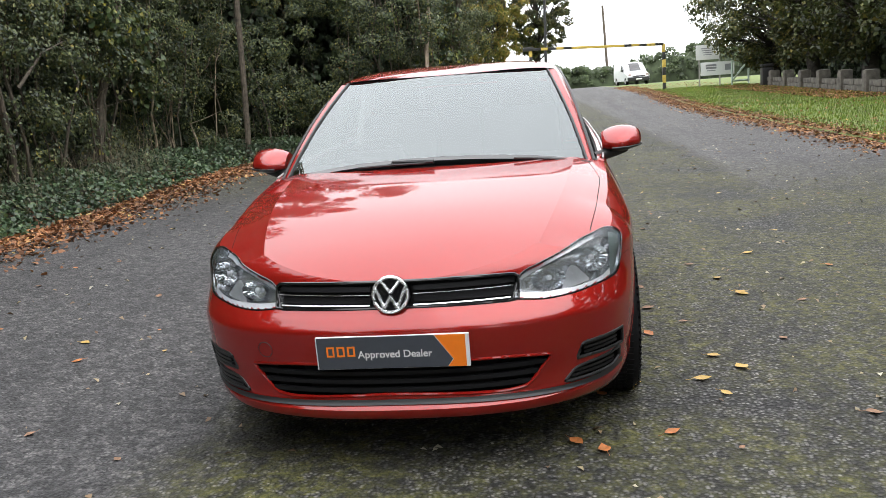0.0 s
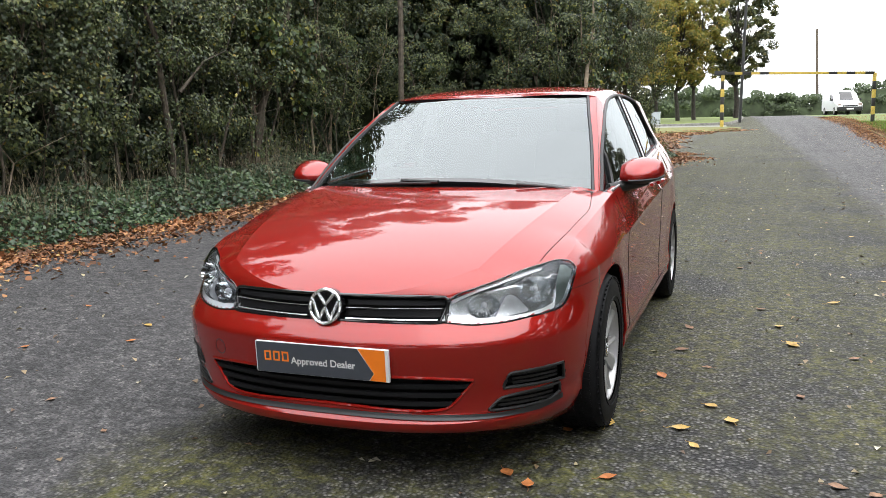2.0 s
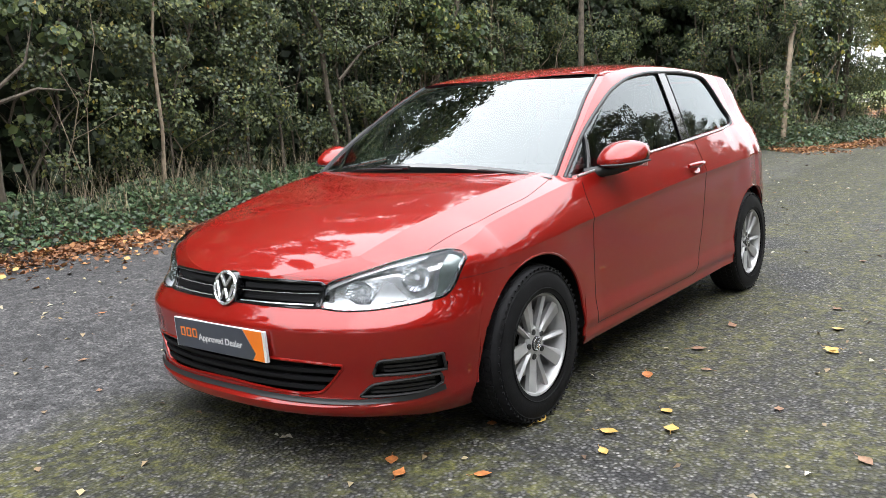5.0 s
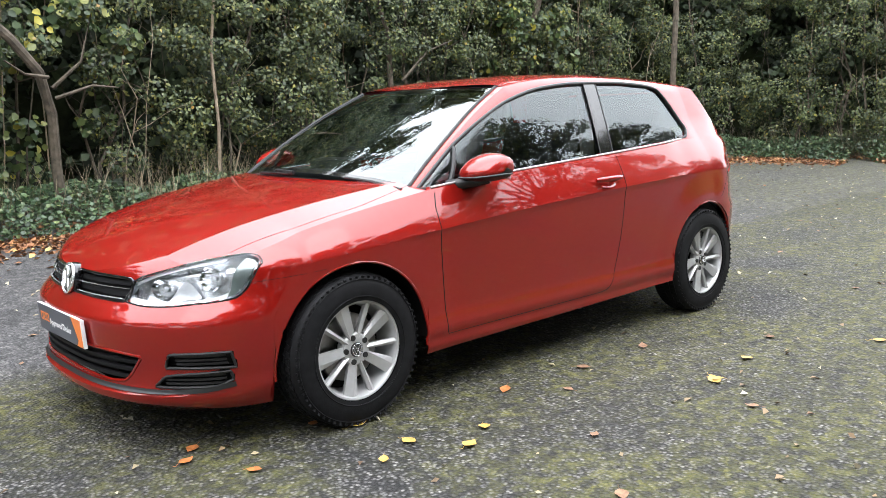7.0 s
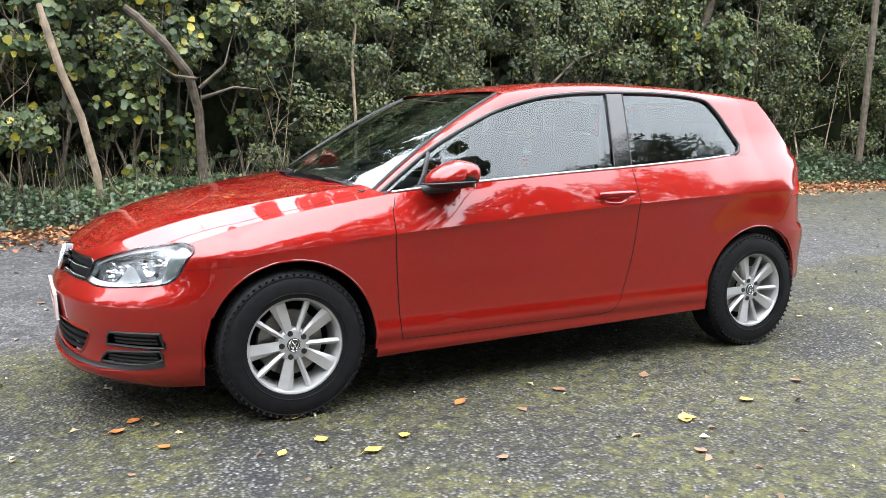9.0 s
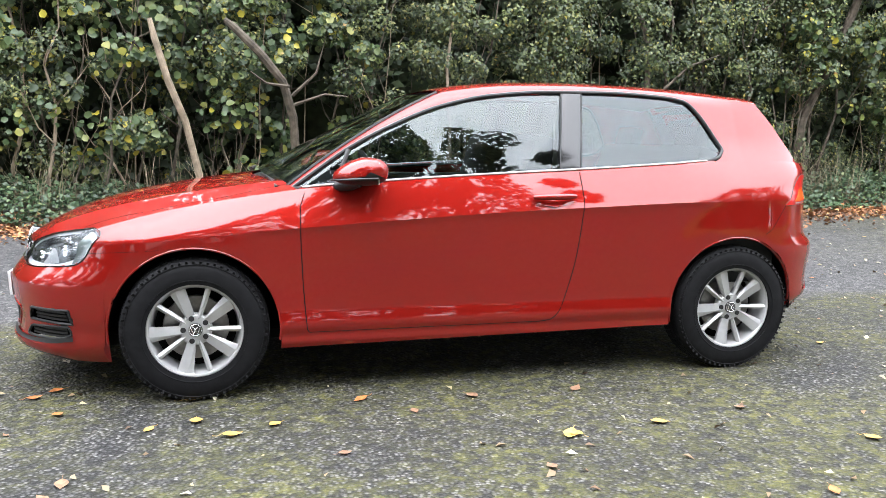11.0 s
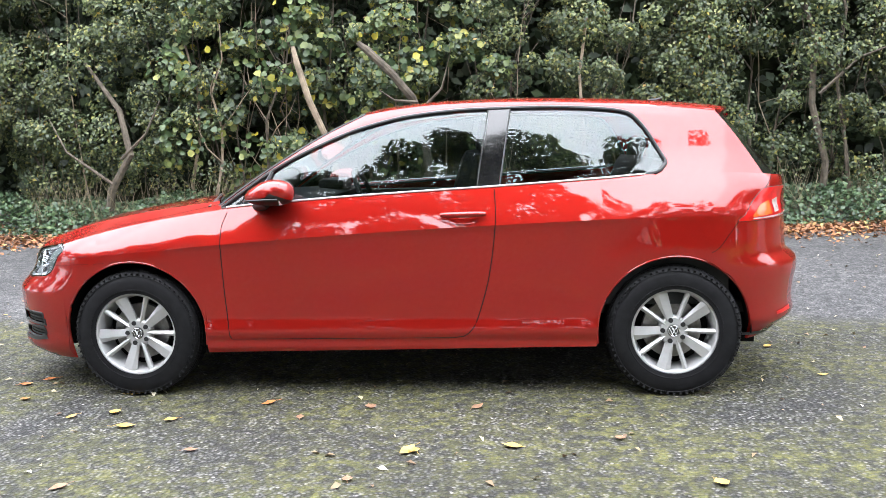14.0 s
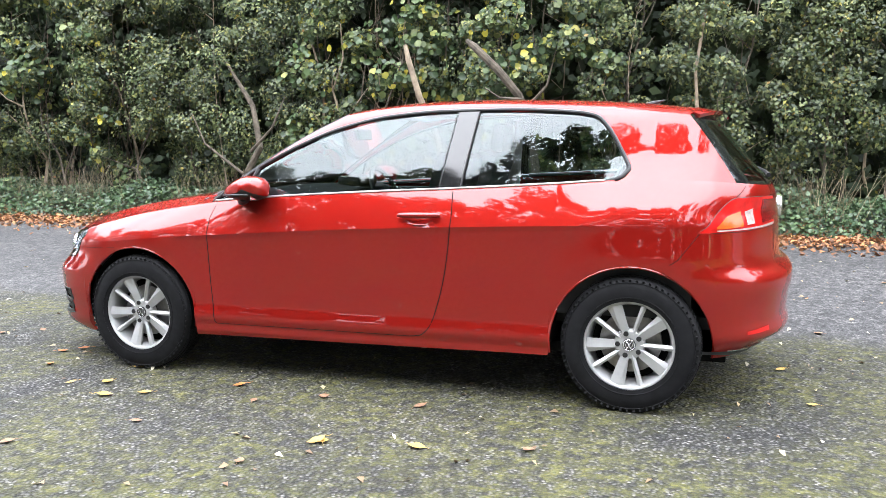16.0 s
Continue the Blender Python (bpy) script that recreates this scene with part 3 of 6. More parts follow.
DLO = Region(map_house, [(.435, .921), (.9, .952), (1.8, 1.008), (2.48, 1.050), (2.57, 1.068), (2.604, 1.105)],
             [(.435, .928), (.55, 1.01), (.69, 1.104), (.9, 1.212), (1.14, 1.306), (1.4, 1.362), (1.7, 1.385), (2.0, 1.388), (2.3, 1.375), (2.44, 1.352), (2.5, 1.295), (2.604, 1.122)], 90, 18)
TAIL = Region(map_rear, [(.455, .850), (.70, .838), (.828, .832)], [(.455, .978), (.66, .984), (.725, .982), (.79, .905), (.828, .838)], 30, 10)
REFLECTOR = Region(map_rear, [(.60, .375), (.72, .368)], [(.60, .397), (.72, .384)], 12, 3)

AMBER = simple("amber_lamp", (0.75, 0.10, 0.012), 0.25, var=0.1, bmp=0, coat=0.3)
REDLENS = simple("red_lamp_plastic", (0.50, 0.009, 0.008), 0.35, var=0.25, scale=18, bmp=0.0, coat=0.6, spec=0.1)
DARKRED = simple("dark_red_lamp_plastic", (0.16, 0.004, 0.005), 0.25, var=0.25, scale=18, bmp=0.0, coat=0.3)
CLEARLENS = simple("clear_lamp_plastic", (0.42, 0.33, 0.31), 0.2, 0.0, var=0.3, scale=60, bmp=0, coat=0.5)
HOUSING = simple("silver_lamp_plastic", (0.62, 0.64, 0.66), 0.3, 0.5, var=0.15, scale=14, bmp=0.02)
REFLECT = simple("headlamp_reflector", (0.88, 0.9, 0.91), 0.07, 1.0, var=0.04, scale=40, bmp=0.0)
LAMPDARK = simple("grey_lamp_plastic", (0.62, 0.64, 0.66), 0.2, 0.8, var=0.2, scale=14, bmp=0.0)
BLADE = simple("bright_lamp_blade", (0.82, 0.84, 0.86), 0.25, 0.2, var=0.05, scale=14, bmp=0.0, coat=0.5)
SIDEBLADE = simple("grey_green_lamp_plastic", (0.20, 0.24, 0.235), 0.15, 0.3, var=0.2, scale=14, bmp=0.0, coat=0.8)
CABIN = simple("dark_cabin_trim", (0.022, 0.023, 0.025), 0.7, var=0.3, scale=20, bmp=0.1)
FABRIC = simple("dark_seat_fabric", (0.035, 0.036, 0.04), 0.9, var=0.35, scale=90, bmp=0.2)
LIGHTTRIM = simple("pale_grey_headlining", (0.24, 0.24, 0.23), 0.9, var=0.1, scale=40)
PLATEGREY = simple("slate_grey_plate_print", (0.046, 0.052, 0.066), 0.3, var=0.06, bmp=0, coat=0.4)
ORANGE = simple("orange_print", (0.80, 0.19, 0.010), 0.35, var=0.04, bmp=0, coat=0.3)
WHITE = simple("white_print", (0.66, 0.66, 0.66), 0.4, var=0.03, bmp=0)
DISC = simple("brake_disc_steel", (0.28, 0.27, 0.26), 0.4, 0.9, var=0.25)

car = empty("hatchback_car", Matrix(), "red metallic three-door hatchback parked on worn asphalt", "car")


def drop_faces(bm, inside):
    doomed = [f for f in bm.faces if inside(f.calc_center_median())]
    bmesh.ops.delete(bm, geom=doomed, context="FACES")


def in_nose(c):
    y = abs(c.y)
    if c.x > XA:
        return False
    return HEADLAMP.has(y, c.z, -.003) or GRILLE.has(y, c.z, .001) or INTAKE.has(y, c.z, .001) or FOG_HIGH.has(y, c.z, .003) or FOG_LOW.has(y, c.z, .003)


bm = build_body()
mirror(bm)
drop_faces(bm, lambda c: in_nose(c) or (c.x > XB and TAIL.has(abs(c.y), c.z, -.004)))
body = part("body_shell", bm, PAINT, car, "red metallic body panels", sharp=30)
bm = build_bonnet_bm()
mirror(bm)
bonnet = part("bonnet", bm, PAINT, car, sharp=7)
bm = build_house_bm()
mirror(bm)
drop_faces(bm, lambda c: DLO.has(c.x, c.z, -.006))
part("cabin_side", bm, PAINT, car, sharp=30)
bm = surface_bm(roof_point, 60, 40)
mirror(bm)
part("roof", bm, PAINT, car)


def build_screens():
    """Windscreen and rear window with dark printed borders."""
    def ws(a, b, c, d, nu=30, nv=30):
        m = surface_bm(lambda r, e: windscreen_point(a + (b - a) * r, c + (d - c) * e), nu, nv)
        return m
    edge = lambda r: .965 - .040 * r

    def band(e0, e1, s):
        """A strip along the pillar, between two distances from the glass's edge."""
        return surface_bm(lambda r, e: windscreen_point(r, s * min(1.0, edge(r) + e0 + (e1 - e0) * e if e1 < 1 else (edge(r) + e0) + (1 - edge(r) - e0) * e)), 30, 4)
    bm = surface_bm(lambda r, e: windscreen_point(.035 + .95 * r, edge(r) * (2 * e - 1)), 30, 60)
    g = part("windscreen", bm, GLASS, car, "clear windscreen that mirrors the pale sky")
    for k, (a, b, c, d) in enumerate(((0, .035, -.965, .965), (.985, 1.0, -.925, .925))):
        part("screen_border", ws(a, b, c, d, 24, 40), GLOSSBLACK, g)
    for s in (-1, 1):
        bm = bmesh.new()
        tube(bm, [windscreen_point(r, s * (edge(r) + .006)) + Vector((-.002, 0, .001)) for r in np.linspace(0, 1, 24)], .008, 6)
        part("pillar_seal", bm, BLACK, g)
        part("windscreen_pillar", band(.008, 1.0, s), PAINT, car)
    def hs(a, b, c, d, nu=20, nv=30):
        return surface_bm(lambda r, e: hatch_point(a + (b - a) * r, c + (d - c) * e), nu, nv)
    g = part("rear_window", hs(.14, .955, -.86, .86), GLASS, car, "dark tinted rear window")
    for a, b, c, d in ((0, .14, -1, 1), (.955, 1.0, -1, 1), (.14, .955, -1, -.86), (.14, .955, .86, 1)):
        part("screen_border", hs(a, b, c, d), GLOSSBLACK, g)


def build_side_windows(side):
    g = part("side_glass", DLO.sheet(-.006, side), SIDEGLASS, car, "tinted side windows")
    part("window_seal", DLO.rim(.001, .0095, side), BLACK, g)
    bm, cols = bmesh.new(), []
    for i in range(9):
        col = []
        for j in range(17):
            v = 1.004 + (1.382 - 1.004) * j / 16
            u = 1.705 + .1 * i / 8 + (v - 1.004) / .378 * .058
            p = lifted(map_house, u, min(v, DLO.hi(u) - .004), .003)
            col.append(Vector((p.x, p.y * side, p.z)))
        cols.append(col)
    grid_faces(bm, cols)
    part("door_pillar", bm, GLOSSBLACK, g, "gloss black pillar trim")
    # silver strip added on the ledge in place of its sky highlight
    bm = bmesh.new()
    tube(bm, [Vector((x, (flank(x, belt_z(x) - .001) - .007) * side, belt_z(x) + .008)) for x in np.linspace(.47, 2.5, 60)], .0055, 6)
    part("belt_trim", bm, ALLOY, g, "added silver strip for the sky highlight below the side windows")
    part("sail_bar", skin_line(map_house, [(.605, .935), (.645, 1.0), (.685, 1.095)], .001, .011, side), BLACK, g)
    part("glass_channel", skin_line(map_house, [(1.702, 1.006), (1.728, 1.19), (1.757, 1.378)], .003, .0028, side), DARKALLOY, g)
    part("glass_channel", skin_line(map_house, [(1.812, 1.012), (1.838, 1.19), (1.866, 1.38)], .003, .004, side), BLACK, g)


def build_gaps(side):
    """Shut lines of door, bonnet, wing, bumper and tailgate."""
    lines = [(map_side, [(.478, .908), (.456, .83), (.455, .744), (.462, .55), (.482, .30), (.49, .286)], .0035),
             (map_side, [(1.787, 1.0), (1.793, .88), (1.785, .78), (1.76, .6), (1.722, .45), (1.68, .34), (1.63, .298), (1.58, .291)], .0035),
             (map_side, [(.49, .286), (.9, .288), (1.3, .29), (1.58, .291)], .0032),
             (map_bonnet, [(-.455, .687), (-.28, .717), (-.15, .732), (0, .748), (.1, .755), (.28, .733), (.42, .705)], .0028),
             (map_side, [(-.195, .664), (-.17, .666), (-.14, .668)], .0022),
             (map_front, [(.793, .652), (.82, .656), (.845, .660), (.857, .663)], .0022),
             (map_rear, [(.857, .69), (.845, .76), (.828, .832)], .0028),
             (map_rear, [(.725, .985), (.70, 1.01), (.672, 1.035)], .003),
             (map_rear, [(.455, .85), (.452, .78), (.43, .69)], .003)]
    for fn, pts, r in lines:
        part("panel_gap", skin_line(fn, pts, -.0012, r * .75, side), LINER, body)


def build_headlamp(side):
    lens = HEADLAMP.sheet(.003, side)
    if side > 0:
        bmesh.ops.reverse_faces(lens, faces=lens.faces[:])
    lamp = part("headlamp", lens, LENS, car, "clear halogen headlamp with fluted chrome bowls")
    part("lamp_seal", HEADLAMP.rim(-.002, .0042, side), GLOSSBLACK, lamp)
    part("lamp_housing", HEADLAMP.sheet(-.045, side), LAMPDARK, lamp, "grey lamp housing")
    a, b = HEADLAMP.loop(-.003, side), HEADLAMP.loop(-.047, side)
    bm = bmesh.new()
    va, vb = [bm.verts.new(p) for p in a], [bm.verts.new(b[min(len(b) - 1, round(i * (len(b) - 1) / (len(a) - 1)))]) for i in range(len(a))]
    for i in range(len(a)):
        j = (i + 1) % len(a)
        bm.faces.new((va[i], va[j], vb[j], vb[i]))
    part("lamp_wall", bm, LAMPDARK, lamp)

    def inlay(name, lo, hi, off, material, label="", nu=24, nv=4):
        return part(name, Region(map_lamp, lo, hi, nu, nv).sheet(off, side), material, lamp, label)
    for y, z, r, ry, name in ((.700, .672, .054, 1.0, "dipped_bowl"), (.545, .632, .043, 1.25, "main_bowl")):
        f = lifted(map_lamp, y, z, -.014)
        d = Vector((-1, .30, .10)).normalized()
        q = d.to_track_quat("Z", "Y").to_matrix().to_3x3()
        bm = bmesh.new()
        rings, n = [], 44
        for t in (.03, .14, .27, .42, .58, .76, .92, 1.0):
            ring = []
            for k in range(n):
                an = 2 * math.pi * k / n
                flute = .0022 * (1 if k % 2 else -1) * smooth01(t * 3)
                loc = q @ Vector((0, 0, .052 * t - .052 + flute))
                w = r * math.sqrt(t)
                p = f + loc + Vector((0, w * ry * math.cos(an) * .95, w * .88 * math.sin(an))) + Vector((.30 * w * ry * math.cos(an) + .08 * w * math.sin(an), 0, 0))
                ring.append(bm.verts.new((p.x, p.y * side, p.z)))
            rings.append(ring)
        for ra, rb in zip(rings, rings[1:]):
            for k in range(n):
                bm.faces.new((ra[k], ra[(k + 1) % n], rb[(k + 1) % n], rb[k]))
        bm.faces.new(rings[0])
        part(name, bm, REFLECT, lamp, "fluted chrome lamp bowl", smooth=False)
        bm = bmesh.new()
        p = f - d * .022
        bmesh.ops.create_uvsphere(bm, u_segments=14, v_segments=8, radius=.010, matrix=Matrix.Translation((p.x, p.y * side, p.z)))
        part("bulb_cap", bm, HOUSING, lamp)
    # silver bezel under the upper edge, blade along the lower edge and up the outer end
    inlay("lamp_bezel", [(.44, .640), (.507, .671), (.566, .694), (.628, .716), (.681, .731), (.70, .735)], [(.44, .652), (.507, .684), (.566, .708), (.628, .731), (.681, .746), (.70, .749)], -.010, HOUSING, "silver bezel")
    inlay("lamp_blade", [(.412, .587), (.53, .577), (.627, .579), (.724, .589), (.755, .602)], [(.412, .604), (.53, .594), (.627, .594), (.724, .606), (.755, .621)], -.008, BLADE, "pale strip along the lamp's lower edge")
    inlay("side_blade", [(.757, .606), (.776, .622), (.795, .690)], [(.757, .744), (.776, .738), (.795, .722)], -.008, SIDEBLADE, "grey-green translucent outer strip", 10, 8)
    inlay("indicator_frame", [(.585, .596), (.62, .597), (.685, .605)], [(.585, .600), (.622, .662), (.685, .612)], -.022, HOUSING, "silver wedge between the bowls", 12, 4)
    inlay("indicator_bulb", [(.602, .598), (.63, .598), (.662, .604)], [(.602, .601), (.63, .636), (.662, .607)], -.016, HOUSING, "", 12, 4)


def build_nose():
    g = part("grille", GRILLE.sheet(-.035, 1), GRILLE_BLACK, car, "black two-bar grille with chrome strips")
    part("grille_frame", GRILLE.rim(-.001, .006, 1), GLOSSBLACK, g)
    for z, h, m, nm in ((.590, .0018, CHROME, "chrome_strip"), (.627, .0011, CHROME, "chrome_strip"), (.609, .008, GRILLE_BLACK, "grille_slat"), (.647, .009, GRILLE_BLACK, "grille_slat")):
        for s in (-1, 1):
            r = Region(map_front, [(.075, z - h), (.405, z - h)], [(.075, z + h), (.405 + (z - .592) * .25, z + h)], 24, 2)
            r.u1 = .40 + (z - .59) * .3
            bm = r.sheet(.002 if m is CHROME else -.014, s)
            bmesh.ops.solidify(bm, geom=bm.faces[:], thickness=.008)
            part(nm, bm, m, g)
    lo = part("lower_intake", INTAKE.sheet(-.05, 1), GRILLE_BLACK, car, "black lower air intake with three slats")
    part("intake_frame", INTAKE.rim(-.002, .0065, 1), PAINT, lo)
    for z in (.302, .333, .364):
        w = .44 + (z - .283) * .9
        r = Region(map_front, [(-w, z - .007), (w, z - .007)], [(-w, z + .007), (w, z + .007)], 40, 2)
        bm = r.sheet(-.014, 1)
        bmesh.ops.solidify(bm, geom=bm.faces[:], thickness=.014)
        part("intake_slat", bm, GRILLE_BLACK, lo)
    lip = Region(map_front, [(-.775, .270), (-.70, .250), (-.55, .245), (0, .249), (.55, .245), (.70, .250), (.775, .270)],
                 [(-.775, .290), (-.70, .270), (-.55, .264), (0, .270), (.55, .264), (.70, .270), (.775, .290)], 80, 3)
    bm = lip.sheet(.006, 1)
    part("splitter", bm, BLACK, car, "matt black splitter strip under the bumper")
    for s in (-1, 1):
        for reg, zs in ((FOG_HIGH, (.36, .376, .392)), (FOG_LOW, (.285, .300, .315))):
            f = part("fog_grille", reg.sheet(-.028, s), GRILLE_BLACK, car, "black slatted side grille in the bumper")
            part("grille_frame", reg.rim(-.001, .006, s), BLACK, f)
            for z in zs:
                a = reg.u0 + .03
                r = Region(map_front, [(a, z - .0045), (reg.u1 - .012, z - .0045)], [(a, z + .0045), (reg.u1 - .012, z + .0045)], 14, 2)
                bm = r.sheet(-.010, s)
                bmesh.ops.solidify(bm, geom=bm.faces[:], thickness=.010)
                part("fog_slat", bm, BLACK, f)
    # tow-eye cover, a faint ring on the bumper
    bm = bmesh.new()
    tube(bm, [lifted(map_front, .47 + .028 * math.cos(a), .445 + .028 * math.sin(a), .0) for a in np.linspace(0, 2 * math.pi, 24, endpoint=False)], .0015, 5, True)
    part("tow_cover", bm, BLACK, body)
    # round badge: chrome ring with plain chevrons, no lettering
    c = Vector((-.811, 0, .628))
    tilt = Matrix.Translation(c) @ Matrix.Rotation(radians(-90 + 14), 4, "Y")
    badge = empty("badge", None)
    badge.parent = car
    def disc(name, r, depth, material, z):
        bm = bmesh.new()
        bmesh.ops.create_cone(bm, cap_ends=True, segments=48, radius1=r, radius2=r * .96, depth=depth, matrix=tilt @ Matrix.Translation((0, 0, z)))
        part(name, bm, material, badge, sharp=30)
    disc("badge_back", .068, .03, GLOSSBLACK, -.008)
    bm = bmesh.new()
    tube(bm, [tilt @ Vector((.0595 * math.cos(a), .0595 * math.sin(a), .009)) for a in np.linspace(0, 2 * math.pi, 48, endpoint=False)], .0062, 8, True)
    part("badge_ring", bm, CHROME, badge)
    for pts in (((.044, .030), (.006, 0.0), (.044, -.030)), ((.020, .050), (-.046, .022), (-.004, 0.0), (-.046, -.022), (.020, -.050))):
        bm = bmesh.new()
        for a, b in zip(pts, pts[1:]):
            tube(bm, [tilt @ Vector((*a, .009)), tilt @ Vector((*b, .009))], .0062, 6)
        part("badge_chevron", bm, CHROME, badge)


def text_mesh(body_text, size, material, m, parent, name, bold=0.0):
    cu = bpy.data.curves.new(name, "FONT")
    cu.body, cu.size, cu.extrude, cu.offset = body_text, size, .0004, bold
    ob = new(name, cu)
    dg = bpy.context.evaluated_depsgraph_get()
    me = bpy.data.meshes.new_from_object(ob.evaluated_get(dg))
    bpy.data.objects.remove(ob)
    me.materials.clear()
    me.materials.append(material)
    out = new(name, me)
    out.parent = parent
    out.matrix_local = m
    return out


def build_plate():
    """Dealer plate on the bumper; local x along the plate, local z out of it."""
    face = Matrix(((0, 0, -1, -.872), (-1, 0, 0, 0), (0, 1, 0, .445), (0, 0, 0, 1))) @ Matrix.Rotation(radians(3), 4, "X")
    plate = empty("dealer_plate", face, "dark grey and orange dealer plate on the front bumper", "number plate")
    def slab(name, pts, z0, z1, material):
        bm = bmesh.new()
        lo, hi = [bm.verts.new((*p, z0)) for p in pts], [bm.verts.new((*p, z1)) for p in pts]
        bm.faces.new(hi)
        bm.faces.new(lo[::-1])
        for i in range(len(pts)):
            j = (i + 1) % len(pts)
            bm.faces.new((lo[i], lo[j], hi[j], hi[i]))
        return part(name, bm, material, plate, smooth=False)
    slab("backing", [(-.262, -.057), (.262, -.057), (.262, .057), (-.262, .057)], -.012, 0, WHITE)
    slab("grey_panel", [(-.258, -.056), (.186, -.056), (.205, -.030), (.145, .056), (-.258, .056)], .0, .0012, PLATEGREY)
    slab("orange_panel", [(.188, -.056), (.25, -.056), (.25, .056), (.148, .056), (.207, -.030)], .0, .0012, ORANGE)
    text_mesh("Approved Dealer", .036, WHITE, Matrix.Translation((-.118, -.018, .0015)), plate, "lettering", .0004)
    # plain orange shapes where the maker's mark is
    for x in (-.226, -.190, -.154):
        for u0, v0, u1, v1 in ((0, 0, .027, .006), (0, .030, .027, .036), (0, .006, .006, .030), (.021, .006, .027, .030)):
            slab("mark_bar", [(x + u0, -.012 + v0), (x + u1, -.012 + v0), (x + u1, -.012 + v1), (x + u0, -.012 + v1)], .0012, .0018, ORANGE)


def build_tail(side):
    t = part("tail_lamp", TAIL.sheet(.003, side), REDLENS, car, "red tail lamp with an amber wedge and a clear strip")
    part("dark_panel", Region(map_rear, [(.465, .872), (.60, .866)], [(.465, .968), (.60, .972)], 14, 6).sheet(.006, side), DARKRED, t, "dark red inner lamp panel")
    part("amber_corner", Region(map_rear, [(.715, .858), (.76, .853), (.80, .850)], [(.715, .925), (.76, .905), (.80, .858)], 14, 5).sheet(.006, side), AMBER, t, "amber indicator")
    part("clear_panel", Region(map_rear, [(.655, .866), (.698, .862)], [(.655, .935), (.698, .922)], 10, 5).sheet(.006, side), CLEARLENS, t, "clear reversing lamp panel")
    part("reversing_strip", Region(map_rear, [(.47, .852), (.70, .842), (.80, .839)], [(.47, .862), (.70, .850), (.80, .845)], 20, 3).sheet(.006, side), CLEARLENS, t, "clear strip along the lamp's foot")
    part("lamp_seal", TAIL.rim(-.001, .003, side), BLACK, t)
    part("reflector", REFLECTOR.sheet(.003, side), REDLENS, car, "red reflector in the rear bumper")
    rr = Region(map_rear, [(.35, .262), (.66, .268), (.80, .285)], [(.35, .285), (.66, .290), (.80, .298)], 24, 3)
    part("diffuser_strip", rr.sheet(.004, side), BLACK, car, "black lower edge of the rear bumper")
    rr = Region(map_rear, [(.35, .287), (.66, .292), (.74, .296)], [(.35, .293), (.66, .298), (.74, .300)], 24, 2)
    part("bumper_strip", rr.sheet(.006, side), CHROME, car, "thin bright strip on the rear bumper")


def build_spoiler():
    bm = bmesh.new()
    top, low = [], []
    for e in np.linspace(-1, 1, 41):
        p = roof_point(.985, e * .93)
        ext = .085 * (1 - .35 * abs(e) ** 4)
        tip = Vector((p.x + ext, p.y * .99, p.z - .016))
        root = Vector((p.x - .01, p.y, p.z + .003))
        under = Vector((p.x + ext - .006, p.y * .985, p.z - .032))
        back = Vector((p.x + .02, p.y * .97, p.z - .055))
        top.append([bm.verts.new(v) for v in (root, root.lerp(tip, .5) + Vector((0, 0, .002)), tip, under, back)])
    for a, b in zip(top, top[1:]):
        for i in range(4):
            bm.faces.new((a[i], a[i + 1], b[i + 1], b[i]))
    bm.faces.new(top[0])
    bm.faces.new(top[-1][::-1])
    sp = part("roof_spoiler", bm, PAINT, car, "red roof spoiler over the rear window")
    bm = bmesh.new()
    box(bm, (.006, .3, .012), pose(3.03, 0, 1.345))
    part("brake_light", bm, DARKRED, sp)
    bm = bmesh.new()
    tube(bm, [(2.62, 0, 1.415), (2.66, 0, 1.432), (2.71, 0, 1.445)], [.02, .012, .004], 8)
    part("aerial", bm, BLACK, car)
    bm = bmesh.new()
    tube(bm, [hatch_point(.93, 0) + Vector((.012, 0, .01)), hatch_point(.90, .2) + Vector((.014, 0, .012)), hatch_point(.86, .5) + Vector((.012, 0, .012))], [.012, .008, .005], 6)
    part("rear_wiper", bm, BLACK, car)
    bm = bmesh.new()
    bmesh.ops.create_cone(bm, cap_ends=True, segments=32, radius1=.055, radius2=.05, depth=.02, matrix=Matrix.Translation((3.297, 0, .90)) @ Matrix.Rotation(math.pi / 2, 4, "Y"))
    part("rear_badge", bm, CHROME, car)


